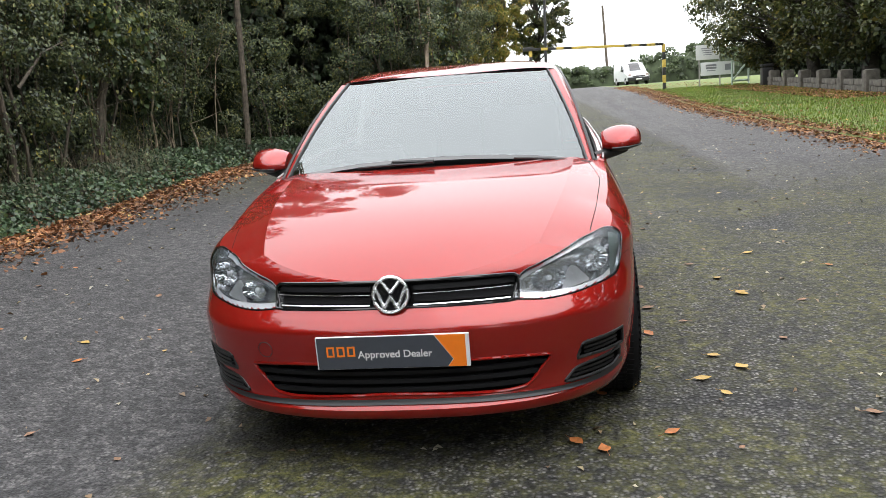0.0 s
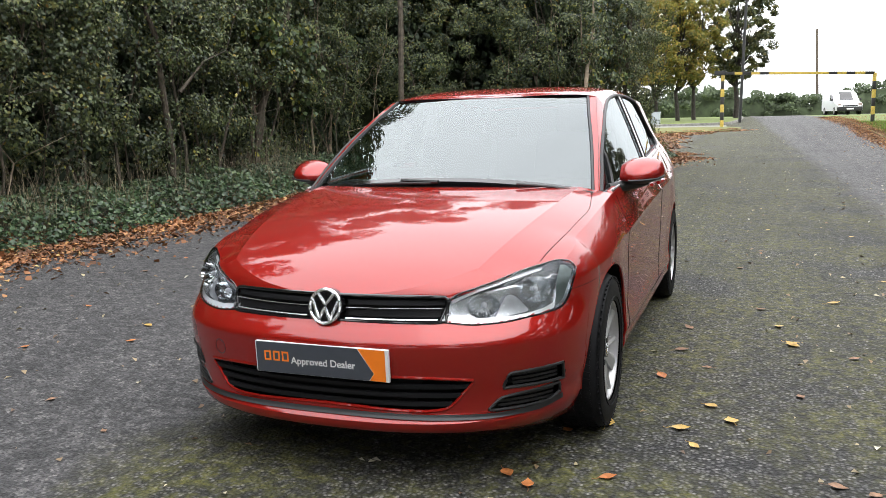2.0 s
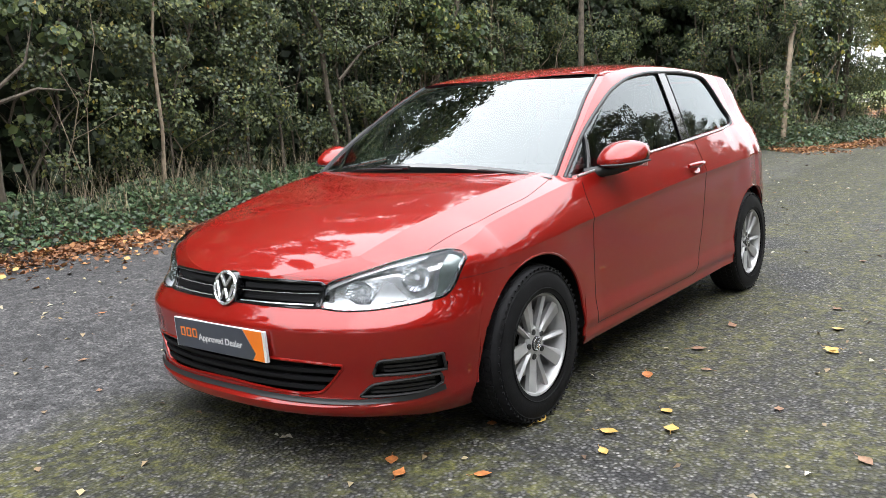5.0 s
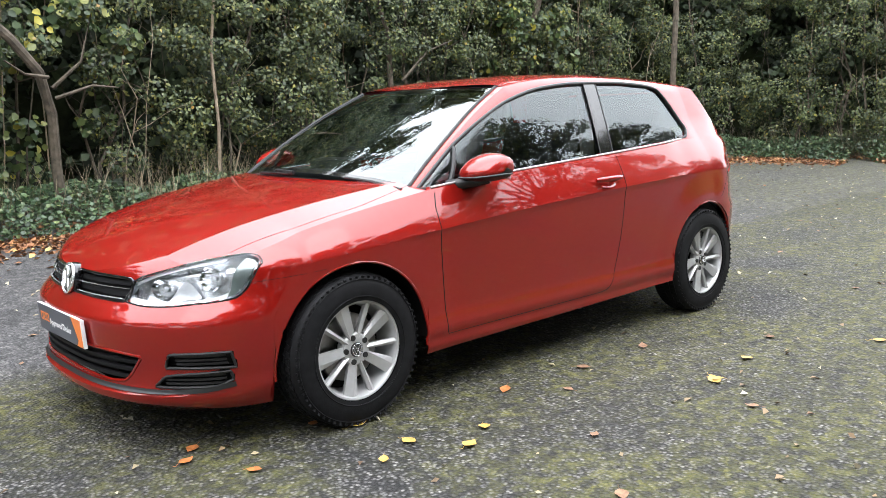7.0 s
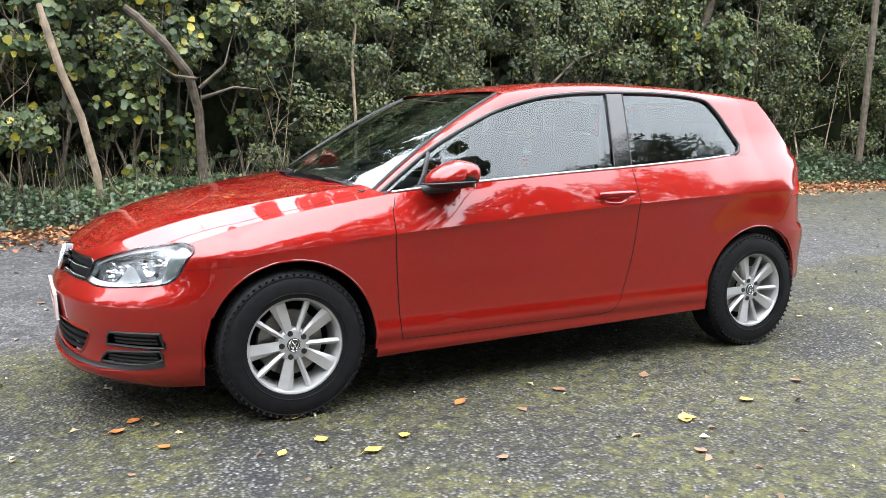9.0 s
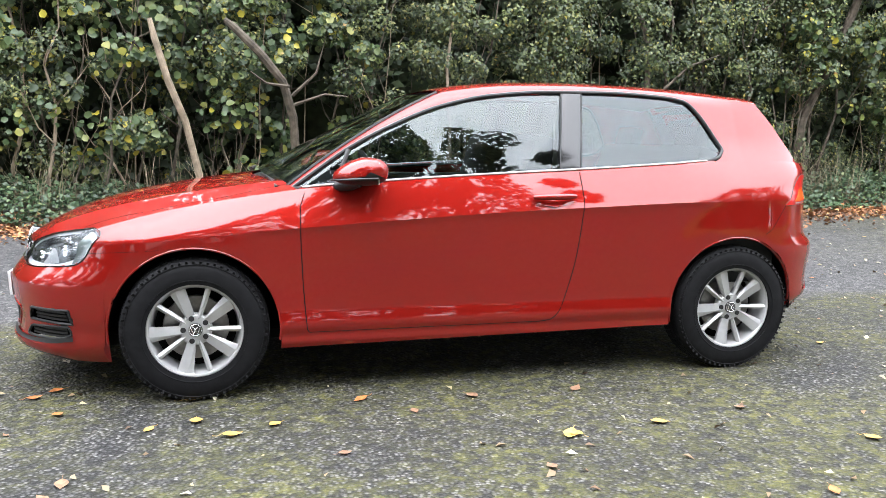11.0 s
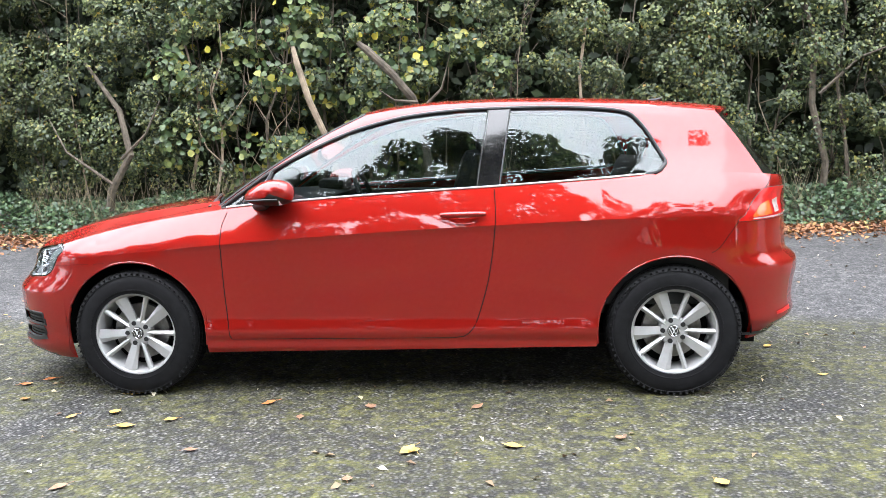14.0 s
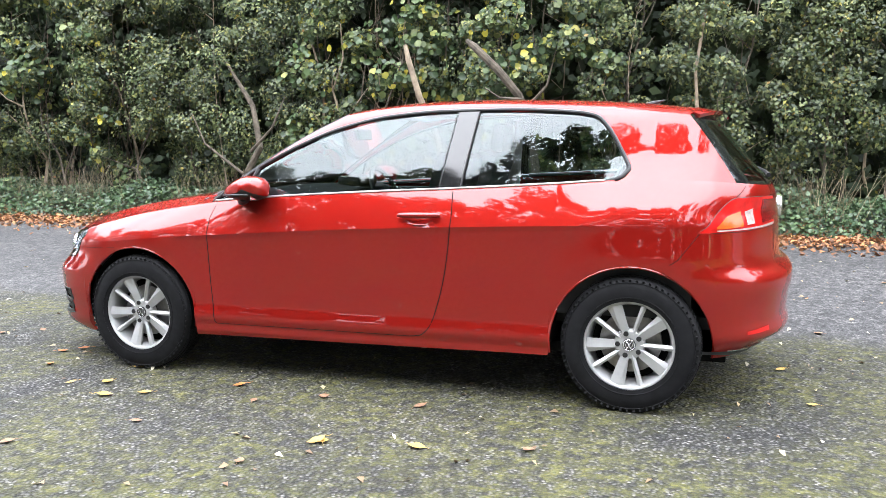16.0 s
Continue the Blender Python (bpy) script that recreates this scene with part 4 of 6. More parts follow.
def build_mirror_wing(side):
    """Door mirror: painted cap over a dark shell, on a foot at the sail."""
    def shell(z_lo, z_hi, grow):
        bm = bmesh.new()
        rings = []
        n, m = 22, 14
        for i in range(n + 1):
            t = i / n
            y = .80 + .195 * t
            cap = math.sin(math.pi * min(1, max(0, .10 + .86 * t))) ** .42
            if t > .9:
                cap *= math.sqrt(max(0.0, 1 - ((t - .9) / .1) ** 2)) * .75 + .25
            xc, hz, hx = .715 + .02 * t, .064 * cap + grow, .130 * cap + grow
            ring = []
            for k in range(m + 1):
                a = math.pi * (z_lo + (z_hi - z_lo) * k / m)
                cx, cz = math.cos(a), math.sin(a)
                x = xc - hx * math.copysign(abs(cx) ** .75, cx) * (1.0 if cx > 0 else .88)
                wedge = max(0.0, cx)
                ring.append(bm.verts.new((x, y * side, 1.0 + .01 * t - .022 * wedge + hz * math.copysign(abs(cz) ** .8, cz) * (1 - .42 * wedge))))
            rings.append(ring)
        for a, b in zip(rings, rings[1:]):
            for k in range(m):
                bm.faces.new((a[k], a[k + 1], b[k + 1], b[k]))
        bm.faces.new(rings[0])
        bm.faces.new(rings[-1][::-1])
        return bm
    cap = part("door_mirror", shell(-.17, 1.17, 0), PAINT, car, "red door mirror cap over a black shell")
    part("mirror_shell", shell(1.17, 1.83, -.001), BLACK, cap)
    bm = bmesh.new()
    tube(bm, [(.60, .755 * side, .930), (.63, .80 * side, .935), (.68, .86 * side, .945), (.71, .92 * side, .955)], [.024, .026, .026, .018], 10)
    part("mirror_foot", bm, BLACK, cap)
    bm = bmesh.new()
    tube(bm, [(.592, .845 * side, .966), (.597, .92 * side, .968), (.635, .975 * side, .973), (.70, .994 * side, .977), (.78, .990 * side, .978)], .005, 6)
    part("indicator_strip", bm, DARKALLOY, cap, "clear indicator strip")
    bm = bmesh.new()
    box(bm, (.004, .14, .10), pose(.785, .905 * side, 1.0), .001)
    part("mirror_glass", bm, CHROME, cap)


def build_handle(side):
    def arc(zz, yo, r):
        bm = bmesh.new()
        pts, rad = [], []
        for k in range(13):
            t = k / 12
            x = 1.532 + .214 * t
            y = flank(x, .882) + yo + .012 * math.sin(math.pi * t)
            pts.append((x, y * side, zz + .004 * t))
            rad.append(r * (.62 + .38 * math.sin(math.pi * t) ** .5))
        tube(bm, pts, rad, 10)
        return bm
    h = part("door_handle", arc(.885, .019, .0150), PAINT, car, "red door handle")
    bm = bmesh.new()
    cols = []
    dish = Region(map_side, [(1.575, .846), (1.64, .838), (1.705, .848)], [(1.575, .866), (1.64, .872), (1.705, .868)], 16, 6)
    for i in range(17):
        col = []
        for j in range(7):
            u = 1.575 + .13 * i / 16
            v = dish.lo(u) + (dish.hi(u) - dish.lo(u)) * j / 6
            p = lifted(map_side, u, v, .001 + .009 * (1 - j / 6) * math.sin(math.pi * i / 16))
            col.append(Vector((p.x, p.y * side, p.z)))
        cols.append(col)
    grid_faces(bm, cols)
    part("handle_recess", bm, PAINT, h, "scooped finger recess")




def build_wipers():
    for e0, r0, e1, r1 in ((.02, -.034, .45, -.026), (-.93, .006, -.52, -.012)):
        bm = bmesh.new()
        tube(bm, [windscreen_point(r0 + (r1 - r0) * t, e0 + (e1 - e0) * t) + Vector((-.008, 0, .008)) for t in np.linspace(0, 1, 10)], .006, 6)
        w = part("wiper", bm, BLACK, car, "black wiper blade")
        bm = bmesh.new()
        tube(bm, [windscreen_point(-.02, e0 - .05) + Vector((-.02, 0, .008)), windscreen_point(.005, (e0 + e1) / 2) + Vector((-.016, 0, .006)), windscreen_point((r0 + r1) / 2, (e0 + e1) / 2) + Vector((-.01, 0, .012))], [.010, .007, .005], 6)
        part("wiper_arm", bm, BLACK, w)
    bm = surface_bm(lambda u, e: Vector((.262 + .13 * u + .17 * abs(e) ** 2, .80 * e, .945 + .038 * u * (1 - .0 * e) - .058 * abs(e) ** 2.2)), 6, 20)
    mirror(bm)
    part("cowl", bm, BLACK, car, "black plastic cowl under the windscreen")


def tyre_profile():
    return [(-.098, .205), (-.102, .235), (-.1, .268), (-.092, .296), (-.08, .309), (-.06, .3145), (0, .3165), (.06, .3145), (.08, .309), (.092, .296), (.1, .268), (.102, .235), (.098, .205)]


def lathe(bm, prof, seg, m):
    rings = []
    for k in range(seg):
        a = 2 * math.pi * k / seg
        rings.append([bm.verts.new(m @ Vector((r * math.cos(a), w, r * math.sin(a)))) for w, r in prof])
    for k in range(seg):
        ra, rb = rings[k], rings[(k + 1) % seg]
        for i in range(len(prof) - 1):
            bm.faces.new((ra[i], ra[i + 1], rb[i + 1], rb[i]))


def build_wheel(xw, yw, side, turn):
    """Tyre, rim, five broad and five narrow spokes, hub cap and bolts; local -y is outwards."""
    m = Matrix.Translation((xw, side * yw, .3135)) @ Matrix.Rotation(0 if side < 0 else math.pi, 4, "Z")
    bm = bmesh.new()
    lathe(bm, tyre_profile(), 96, m)
    tyre = part("wheel", bm, RUBBER, car, "silver ten-spoke alloy wheel with a black tyre")
    # tread blocks across the shoulder
    bm = bmesh.new()
    for k in range(72):
        for w, r in ((-.052, .3160), (-.018, .3172), (.018, .3172), (.052, .3160)):
            a = 2 * math.pi * (k + (.5 if abs(w) > .03 else 0)) / 72
            box(bm, (.022, .026, .004), m @ Matrix.Rotation(-a, 4, "Y") @ Matrix.Translation((0, w, r)) @ Matrix.Rotation(radians(12 if w > 0 else -12), 4, "Z"))
    for k in range(64):          # notches on the outer shoulder
        a = 2 * math.pi * k / 64
        box(bm, (.020, .006, .010), m @ Matrix.Rotation(-a, 4, "Y") @ Matrix.Translation((.298, -.0905, 0)) @ Matrix.Rotation(radians(-28), 4, "Z"))
    part("tread", bm, RUBBER, tyre, smooth=False)
    for r in (.292, .224):
        bm = bmesh.new()
        w = -.0955 if r > .28 else -.1025
        tube(bm, [m @ Vector((r * math.cos(a), w, r * math.sin(a))) for a in np.linspace(0, 2 * math.pi, 72, endpoint=False)], .0022, 5, True)
        part("sidewall_rib", bm, RUBBER, tyre)
    bm = bmesh.new()
    lathe(bm, [(-.086, .2085), (-.092, .2035), (-.090, .1965), (-.078, .190), (-.05, .184), (.02, .176), (.08, .19)], 72, m)
    rim = part("rim", bm, ALLOY, tyre, "silver alloy rim")
    for k in range(5):
        for wide, off in ((True, 0.0), (False, 36.0)):
            a = radians(72 * k + off + turn)
            bm = bmesh.new()
            if wide:
                inner, outer = .018, .036
            else:
                inner, outer = .009, .013
            secs = []
            for t in np.linspace(0, 1, 6):
                r = .050 + (.196 - .050) * t
                hw = inner + (outer - inner) * t
                y0 = -.060 - .018 * t
                ridge = .010 * (1 - .3 * t)
                skew = (.014 * t if wide else 0)
                secs.append([Vector((r, y0 + .022, -hw * .8 + skew)), Vector((r, y0, -hw + skew)), Vector((r, y0 - ridge, (hw * .55 if wide else 0) * (1 - t) + skew + (hw * .2 if wide else 0))), Vector((r, y0, hw + skew)), Vector((r, y0 + .022, hw * .8 + skew))])
            rot = m @ Matrix.Rotation(-a, 4, "Y")
            vs = [[bm.verts.new(rot @ v) for v in s] for s in secs]
            for p, q in zip(vs, vs[1:]):
                for i in range(4):
                    bm.faces.new((p[i], p[i + 1], q[i + 1], q[i]))
            part("broad_spoke" if wide else "narrow_spoke", bm, ALLOY, rim, smooth=False)
    bm = bmesh.new()
    lathe(bm, [(-.03, .072), (-.058, .070), (-.066, .062), (-.068, .034), (-.068, .0)], 48, m)
    hub = part("hub", bm, ALLOY, rim)
    bm = bmesh.new()
    lathe(bm, [(-.066, .031), (-.0735, .029), (-.075, .024), (-.075, .0)], 32, m)
    part("centre_cap", bm, DARKALLOY, rim, "dark centre cap with a chrome mark")
    bm = bmesh.new()
    tube(bm, [m @ Vector((.025 * math.cos(a), -.0755, .025 * math.sin(a))) for a in np.linspace(0, 2 * math.pi, 32, endpoint=False)], .0022, 6, True)
    for pts in (((-.012, .016), (0, .002), (.012, .016)), ((-.018, .008), (-.009, -.018), (0, .0), (.009, -.018), (.018, .008))):
        for p, q in zip(pts, pts[1:]):
            tube(bm, [m @ Vector((p[0], -.0765, p[1])), m @ Vector((q[0], -.0765, q[1]))], .0022, 5)
    part("cap_mark", bm, CHROME, rim)
    for k in range(5):
        a = radians(72 * k + turn)
        c = Vector((.052 * math.cos(a), -.066, .052 * math.sin(a)))
        bm = bmesh.new()
        bmesh.ops.create_cone(bm, cap_ends=True, segments=14, radius1=.0135, radius2=.0115, depth=.012, matrix=m @ Matrix.Translation(c) @ Matrix.Rotation(math.pi / 2, 4, "X"))
        part("wheel_bolt", bm, BLACK, rim)
    bm = bmesh.new()
    lathe(bm, [(-.01, .06), (-.012, .14), (.01, .142), (.012, .06)], 48, m)
    part("brake_disc", bm, DISC, tyre)
    bm = bmesh.new()
    lathe(bm, [(.03, .0), (.03, .19)], 48, m)
    part("hub_back", bm, LINER, tyre)


def build_liners():
    for xw in WHEEL_X:
        for s in (-1, 1):
            bm = bmesh.new()
            rings = []
            for y in (.50, .86):
                pts = [(xw - RW - .004, .29)] + [(xw - (RW + .004) * math.cos(a), HUB_Z + (RW + .004) * math.sin(a)) for a in np.linspace(0, math.pi, 33)] + [(xw + RW + .004, .29)]
                rings.append([bm.verts.new((x, (y if y < .8 else min(.86, flank(min(max(x, XA), XB), z) - .012 if XA < x < XB else .80)) * s, z)) for x, z in pts])
            for k in range(len(rings[0]) - 1):
                bm.faces.new((rings[0][k], rings[0][k + 1], rings[1][k + 1], rings[1][k]))
            bm.faces.new(rings[0])
            part("arch_liner", bm, LINER, car)
            bm = bmesh.new()
            pts = []
            for a in np.linspace(radians(-8), radians(188), 48):
                x, z = xw - RW * math.cos(a), HUB_Z + RW * math.sin(a)
                y = flank(x, z) if XA < x < XB else None
                if y is None:
                    n, w = front_n(z), flank(XA if x < 1 else XB, z)
                    d = (XA - x) / (XA - nose_x(z)) if x < 1 else (x - XB) / (tail_x(z) - XB)
                    y = w * max(0.0, 1 - d ** n) ** (1 / n)
                pts.append((x, (y - .006) * s, z))
            tube(bm, pts, .007, 6)
            part("arch_lip", bm, PAINT, body)
    bm = bmesh.new()
    box(bm, (3.55, 1.35, .05), pose(1.28, 0, .245), .01)
    part("underbody", bm, LINER, car, "black underbody")
    bm = bmesh.new()
    box(bm, (.30, .9, .18), pose(-.62, 0, .32), .03)
    part("radiator", bm, LINER, car)


def build_cabin():
    """What shows through the windows: floor, dash, wheel, seats, headlining."""
    bm = bmesh.new()
    box(bm, (2.55, 1.36, .06), pose(1.75, 0, .40), .01)
    cab = part("cabin_floor", bm, CABIN, car)
    for s in (-1, 1):
        bm = bmesh.new()
        box(bm, (2.3, .05, .50), pose(1.75, .76 * s, .68), .02)
        part("door_card", bm, CABIN, car)
    bm = surface_bm(lambda u, e: Vector((.36 + .46 * u + .1 * (1 - u) * e * e, .70 * e, .955 + .02 * math.sin(math.pi * u) - .05 * e * e * (1 - u))), 10, 14)
    mirror(bm)
    part("dashboard", bm, CABIN, car, "dark dashboard")
    bm = bmesh.new()
    box(bm, (.18, 1.36, .35), pose(.80, 0, .78), .05)
    part("dash_front", bm, CABIN, car)
    bm = bmesh.new()
    box(bm, (.16, .30, .07), pose(.78, .36, .985), .03)
    part("instrument_hood", bm, CABIN, car)
    mm = pose(.98, .36, .90, 0, 65, 0)
    bm = bmesh.new()
    tube(bm, [mm @ Vector((.18 * math.cos(a), .18 * math.sin(a), 0)) for a in np.linspace(0, 2 * math.pi, 40, endpoint=False)], .016, 8, True)
    tube(bm, [mm @ Vector((0, -.18, 0)), mm @ Vector((0, .18, 0))], .02, 8)
    tube(bm, [mm @ Vector((0, 0, 0)), mm @ Vector((.17, 0, 0))], .02, 8)
    tube(bm, [mm @ Vector((0, 0, 0)), (.80, .36, .84)], .03, 8)
    part("steering_wheel", bm, CABIN, car, "black steering wheel")
    for y in (-.37, .37):
        bm = bmesh.new()
        box(bm, (.50, .50, .16), pose(1.32, y, .56), .06)
        seat = part("front_seat", bm, FABRIC, car, "dark fabric front seat")
        bm = bmesh.new()
        box(bm, (.15, .48, .62), pose(1.62, y, .88, 0, 16, 0), .06)
        part("backrest", bm, FABRIC, seat)
        bm = bmesh.new()
        box(bm, (.09, .26, .17), pose(1.74, y, 1.255, 0, 10, 0), .035)
        part("headrest", bm, FABRIC, seat)
    bm = bmesh.new()
    box(bm, (.5, 1.24, .18), pose(2.22, 0, .60), .07)
    seat = part("rear_seat", bm, FABRIC, car, "dark rear bench")
    bm = bmesh.new()
    box(bm, (.15, 1.24, .56), pose(2.52, 0, .86, 0, 22, 0), .06)
    part("backrest", bm, FABRIC, seat)
    for y in (-.38, .38):
        bm = bmesh.new()
        box(bm, (.08, .24, .13), pose(2.63, y, 1.17, 0, 15, 0), .03)
        part("headrest", bm, FABRIC, seat)
    bm = bmesh.new()
    box(bm, (.55, 1.2, .03), pose(2.88, 0, .97), .01)
    part("parcel_shelf", bm, CABIN, car)
    bm = surface_bm(lambda t, e: roof_point(.02 + .94 * t, e * .96) + Vector((0, 0, -.03)), 24, 16)
    mirror(bm)
    part("headlining", bm, LIGHTTRIM, car, "pale grey headlining")
    for s in (-1, 1):
        bm = bmesh.new()
        tube(bm, [(1.74, .66 * s, .95), (1.79, .58 * s, 1.36)], [.04, .035], 8)
        part("pillar_trim", bm, LIGHTTRIM, car)
    bm = bmesh.new()
    box(bm, (.03, .20, .065), pose(.98, 0, 1.275, 0, -12, 0), .012)
    part("rear_view_mirror", bm, BLACK, car)


build_screens()
build_nose()
build_plate()
build_spoiler()
build_wipers()
build_liners()
build_cabin()
for side in (-1, 1):
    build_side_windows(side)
    build_gaps(side)
    build_headlamp(side)
    build_tail(side)
    build_mirror_wing(side)
    build_handle(side)
    for xw, yw, turn in ((0.0, .775, 36.0), (2.633, .762, 35.0)):
        build_wheel(xw, yw, side, turn)

# ---- plants ----
def leaf_material(name, stops, gloss=0.42, through_light=0.22):
    """Foliage: every leaf has its own tint, and lets some light through."""
    m, nt, b = mat(name)
    geo = nt.nodes.new("ShaderNodeNewGeometry")
    col = ramp(nt, geo.outputs["Random Per Island"], stops)
    info = nt.nodes.new("ShaderNodeObjectInfo")
    vary = ramp(nt, info.outputs["Random"], [(0.0, (0.60, 0.62, 0.57)), (1.0, (0.87, 0.85, 0.83))])
    patch = ramp(nt, noise_tex(nt, 0.9, 3.0), [(0.3, (0.60, 0.62, 0.70)), (0.7, (1.3, 1.32, 1.38))])
    col = mix_col(nt, 1.0, mix_col(nt, 1.0, col, vary, "MULTIPLY"), patch, "MULTIPLY")
    nt.links.new(col, b.inputs["Base Color"])
    b.inputs["Roughness"].default_value = gloss
    b.inputs["Specular IOR Level"].default_value = 0.45
    tl = nt.nodes.new("ShaderNodeBsdfTranslucent")
    nt.links.new(col, tl.inputs["Color"])
    mx = nt.nodes.new("ShaderNodeMixShader")
    mx.inputs[0].default_value = through_light
    nt.links.new(b.outputs[0], mx.inputs[1])
    nt.links.new(tl.outputs[0], mx.inputs[2])
    nt.links.new(mx.outputs[0], nt.nodes["Material Output"].inputs[0])
    return m


PRIVET = leaf_material("small_hedge_leaves", [(0.0, (0.032, 0.050, 0.022)), (0.4, (0.076, 0.108, 0.040)), (0.8, (0.165, 0.195, 0.066)), (0.97, (0.27, 0.27, 0.085)), (0.99, (0.42, 0.36, 0.06)), (1.0, (0.30, 0.15, 0.05))])
HAZEL = leaf_material("broad_hazel_leaves", [(0.0, (0.036, 0.064, 0.026)), (0.5, (0.080, 0.130, 0.044)), (0.80, (0.165, 0.205, 0.060)), (0.90, (0.27, 0.28, 0.06)), (1.0, (0.52, 0.45, 0.05))])
IVY = leaf_material("ivy_leaves", [(0.0, (0.026, 0.050, 0.022)), (0.5, (0.058, 0.105, 0.046)), (0.9, (0.115, 0.17, 0.075)), (1.0, (0.20, 0.24, 0.09))], 0.4, 0.15)
# darker copy of the hedge leaves, with the inner shade in the colour
SHADELEAF = leaf_material("shade_toned_leaves", [(0.0, (0.018, 0.030, 0.014)), (0.6, (0.042, 0.068, 0.029)), (1.0, (0.085, 0.12, 0.05))], 0.6, 0.1)
LITTER = leaf_material("dead_leaf_litter", [(0.0, (0.12, 0.055, 0.028)), (0.4, (0.29, 0.125, 0.055)), (0.8, (0.50, 0.215, 0.09)), (0.95, (0.64, 0.33, 0.13)), (1.0, (0.72, 0.52, 0.18))], 0.7, 0.08)
AUTUMN = leaf_material("yellow_autumn_leaves", [(0.0, (0.16, 0.19, 0.045)), (0.4, (0.32, 0.30, 0.06)), (0.8, (0.50, 0.40, 0.07)), (1.0, (0.56, 0.31, 0.06))], 0.5, 0.4)
OAK = leaf_material("dark_tree_leaves", [(0.0, (0.028, 0.038, 0.012)), (0.5, (0.068, 0.088, 0.022)), (0.9, (0.15, 0.15, 0.04)), (1.0, (0.26, 0.20, 0.05))])
FARHEDGE = leaf_material("far_hedge_leaves", [(0.0, (0.06, 0.09, 0.042)), (1.0, (0.16, 0.205, 0.09))])
GRASS = leaf_material("grass_blades", [(0.0, (0.10, 0.17, 0.02)), (0.6, (0.19, 0.29, 0.03)), (1.0, (0.30, 0.36, 0.07))], 0.6)
SCRAPS = leaf_material("pale_leaf_scraps", [(0.0, (0.16, 0.09, 0.05)), (0.4, (0.32, 0.22, 0.12)), (0.8, (0.5, 0.42, 0.24)), (1.0, (0.62, 0.57, 0.45))], 0.6, 0.05)
DRY = leaf_material("dry_grass_stems", [(0.0, (0.17, 0.13, 0.08)), (1.0, (0.44, 0.37, 0.24))], 0.8)
BARK = simple("grey_brown_bark", (0.085, 0.07, 0.052), 0.9, var=0.5, scale=12, bmp=0.5)
PALEBARK = simple("pale_dead_wood", (0.24, 0.19, 0.135), 0.85, var=0.4, scale=10, bmp=0.5)
DARKBARK = simple("dark_bark", (0.035, 0.030, 0.025), 0.95, var=0.5, scale=9, bmp=0.5)

# dark colour for the solid sheet added inside the thicket
FILLER = simple("dark_filler", (0.030, 0.042, 0.017), 0.95, var=0.6, scale=4, bmp=0.9)

rng = np.random.default_rng(7)


def unit(v):
    return v / np.maximum(np.linalg.norm(v, axis=1, keepdims=True), 1e-6)


def leaf_arrays(pos, normal, size, aspect=0.62, fold=0.18, fine=False):
    """Corners and quads of pointed leaves, folded a little on the midrib; fine ones have a rounder outline of two quads."""
    n = len(pos)
    nrm = unit(normal)
    t = unit(np.cross(nrm, rng.normal(size=(n, 3))))
    s = np.cross(nrm, t)
    L, w = size[:, None], (size * aspect * rng.uniform(.75, 1.2, n))[:, None]
    lift = nrm * L * fold
    base, tip = pos - t * L * .5, pos + t * L * .5 - lift * .6
    if fine:
        corners = [base]
        for sgn, order in ((1, (-.24, .14)), (-1, (.14, -.24))):
            for k in order:
                corners.append(pos + s * w * sgn * (.50 if k < 0 else .44) + lift * .5 + t * L * k)
            if sgn > 0:
                corners.append(tip)
        co = np.stack(corners, 1).reshape(-1, 3)
        first = np.arange(n)[:, None] * 6
        quads = np.concatenate([first + np.array([[0, 1, 2, 3]]), first + np.array([[3, 4, 5, 0]])], 0)
        return co, quads
    right, left = pos + s * w * .5 + lift * .5 - t * L * .08, pos - s * w * .5 + lift * .5 - t * L * .08
    co = np.stack([base, right, tip, left], 1).reshape(-1, 3)
    quads = np.arange(n * 4).reshape(-1, 4)
    return co, quads


def clump_points(centres, radii, count, squash=0.8):
    """Leaf places and outward directions in shells round the clump centres."""
    k = len(centres)
    idx = rng.integers(0, k, count)
    d = unit(rng.normal(size=(count, 3)))
    r = radii[idx] * rng.uniform(.35, 1.0, count) ** .6
    p = centres[idx] + d * r[:, None] * np.array([1, 1, squash])
    return p, d


def foliage(name, centres, radii, count, size, material, parent, up=0.6, out=(0, 0, 0), squash=.8, aspect=.62, fine=False):
    p, d = clump_points(np.array(centres, float), np.array(radii, float), count, squash)
    nrm = d * .6 + np.array([0, 0, up]) + np.array(out) + rng.normal(size=d.shape) * .45
    sz = rng.uniform(.65, 1.25, count) * size
    co, quads = leaf_arrays(p, nrm, sz, aspect, fine=fine)
    return arrays_mesh(name, co, quads, material, parent)


def bent(a, b, wob, n=7):
    a, b = Vector(a), Vector(b)
    side = [Vector((random.uniform(-1, 1), random.uniform(-1, 1), random.uniform(-.3, .3))) * wob for _ in range(n)]
    return [a.lerp(b, i / (n - 1)) + side[i] * math.sin(math.pi * i / (n - 1)) for i in range(n)]


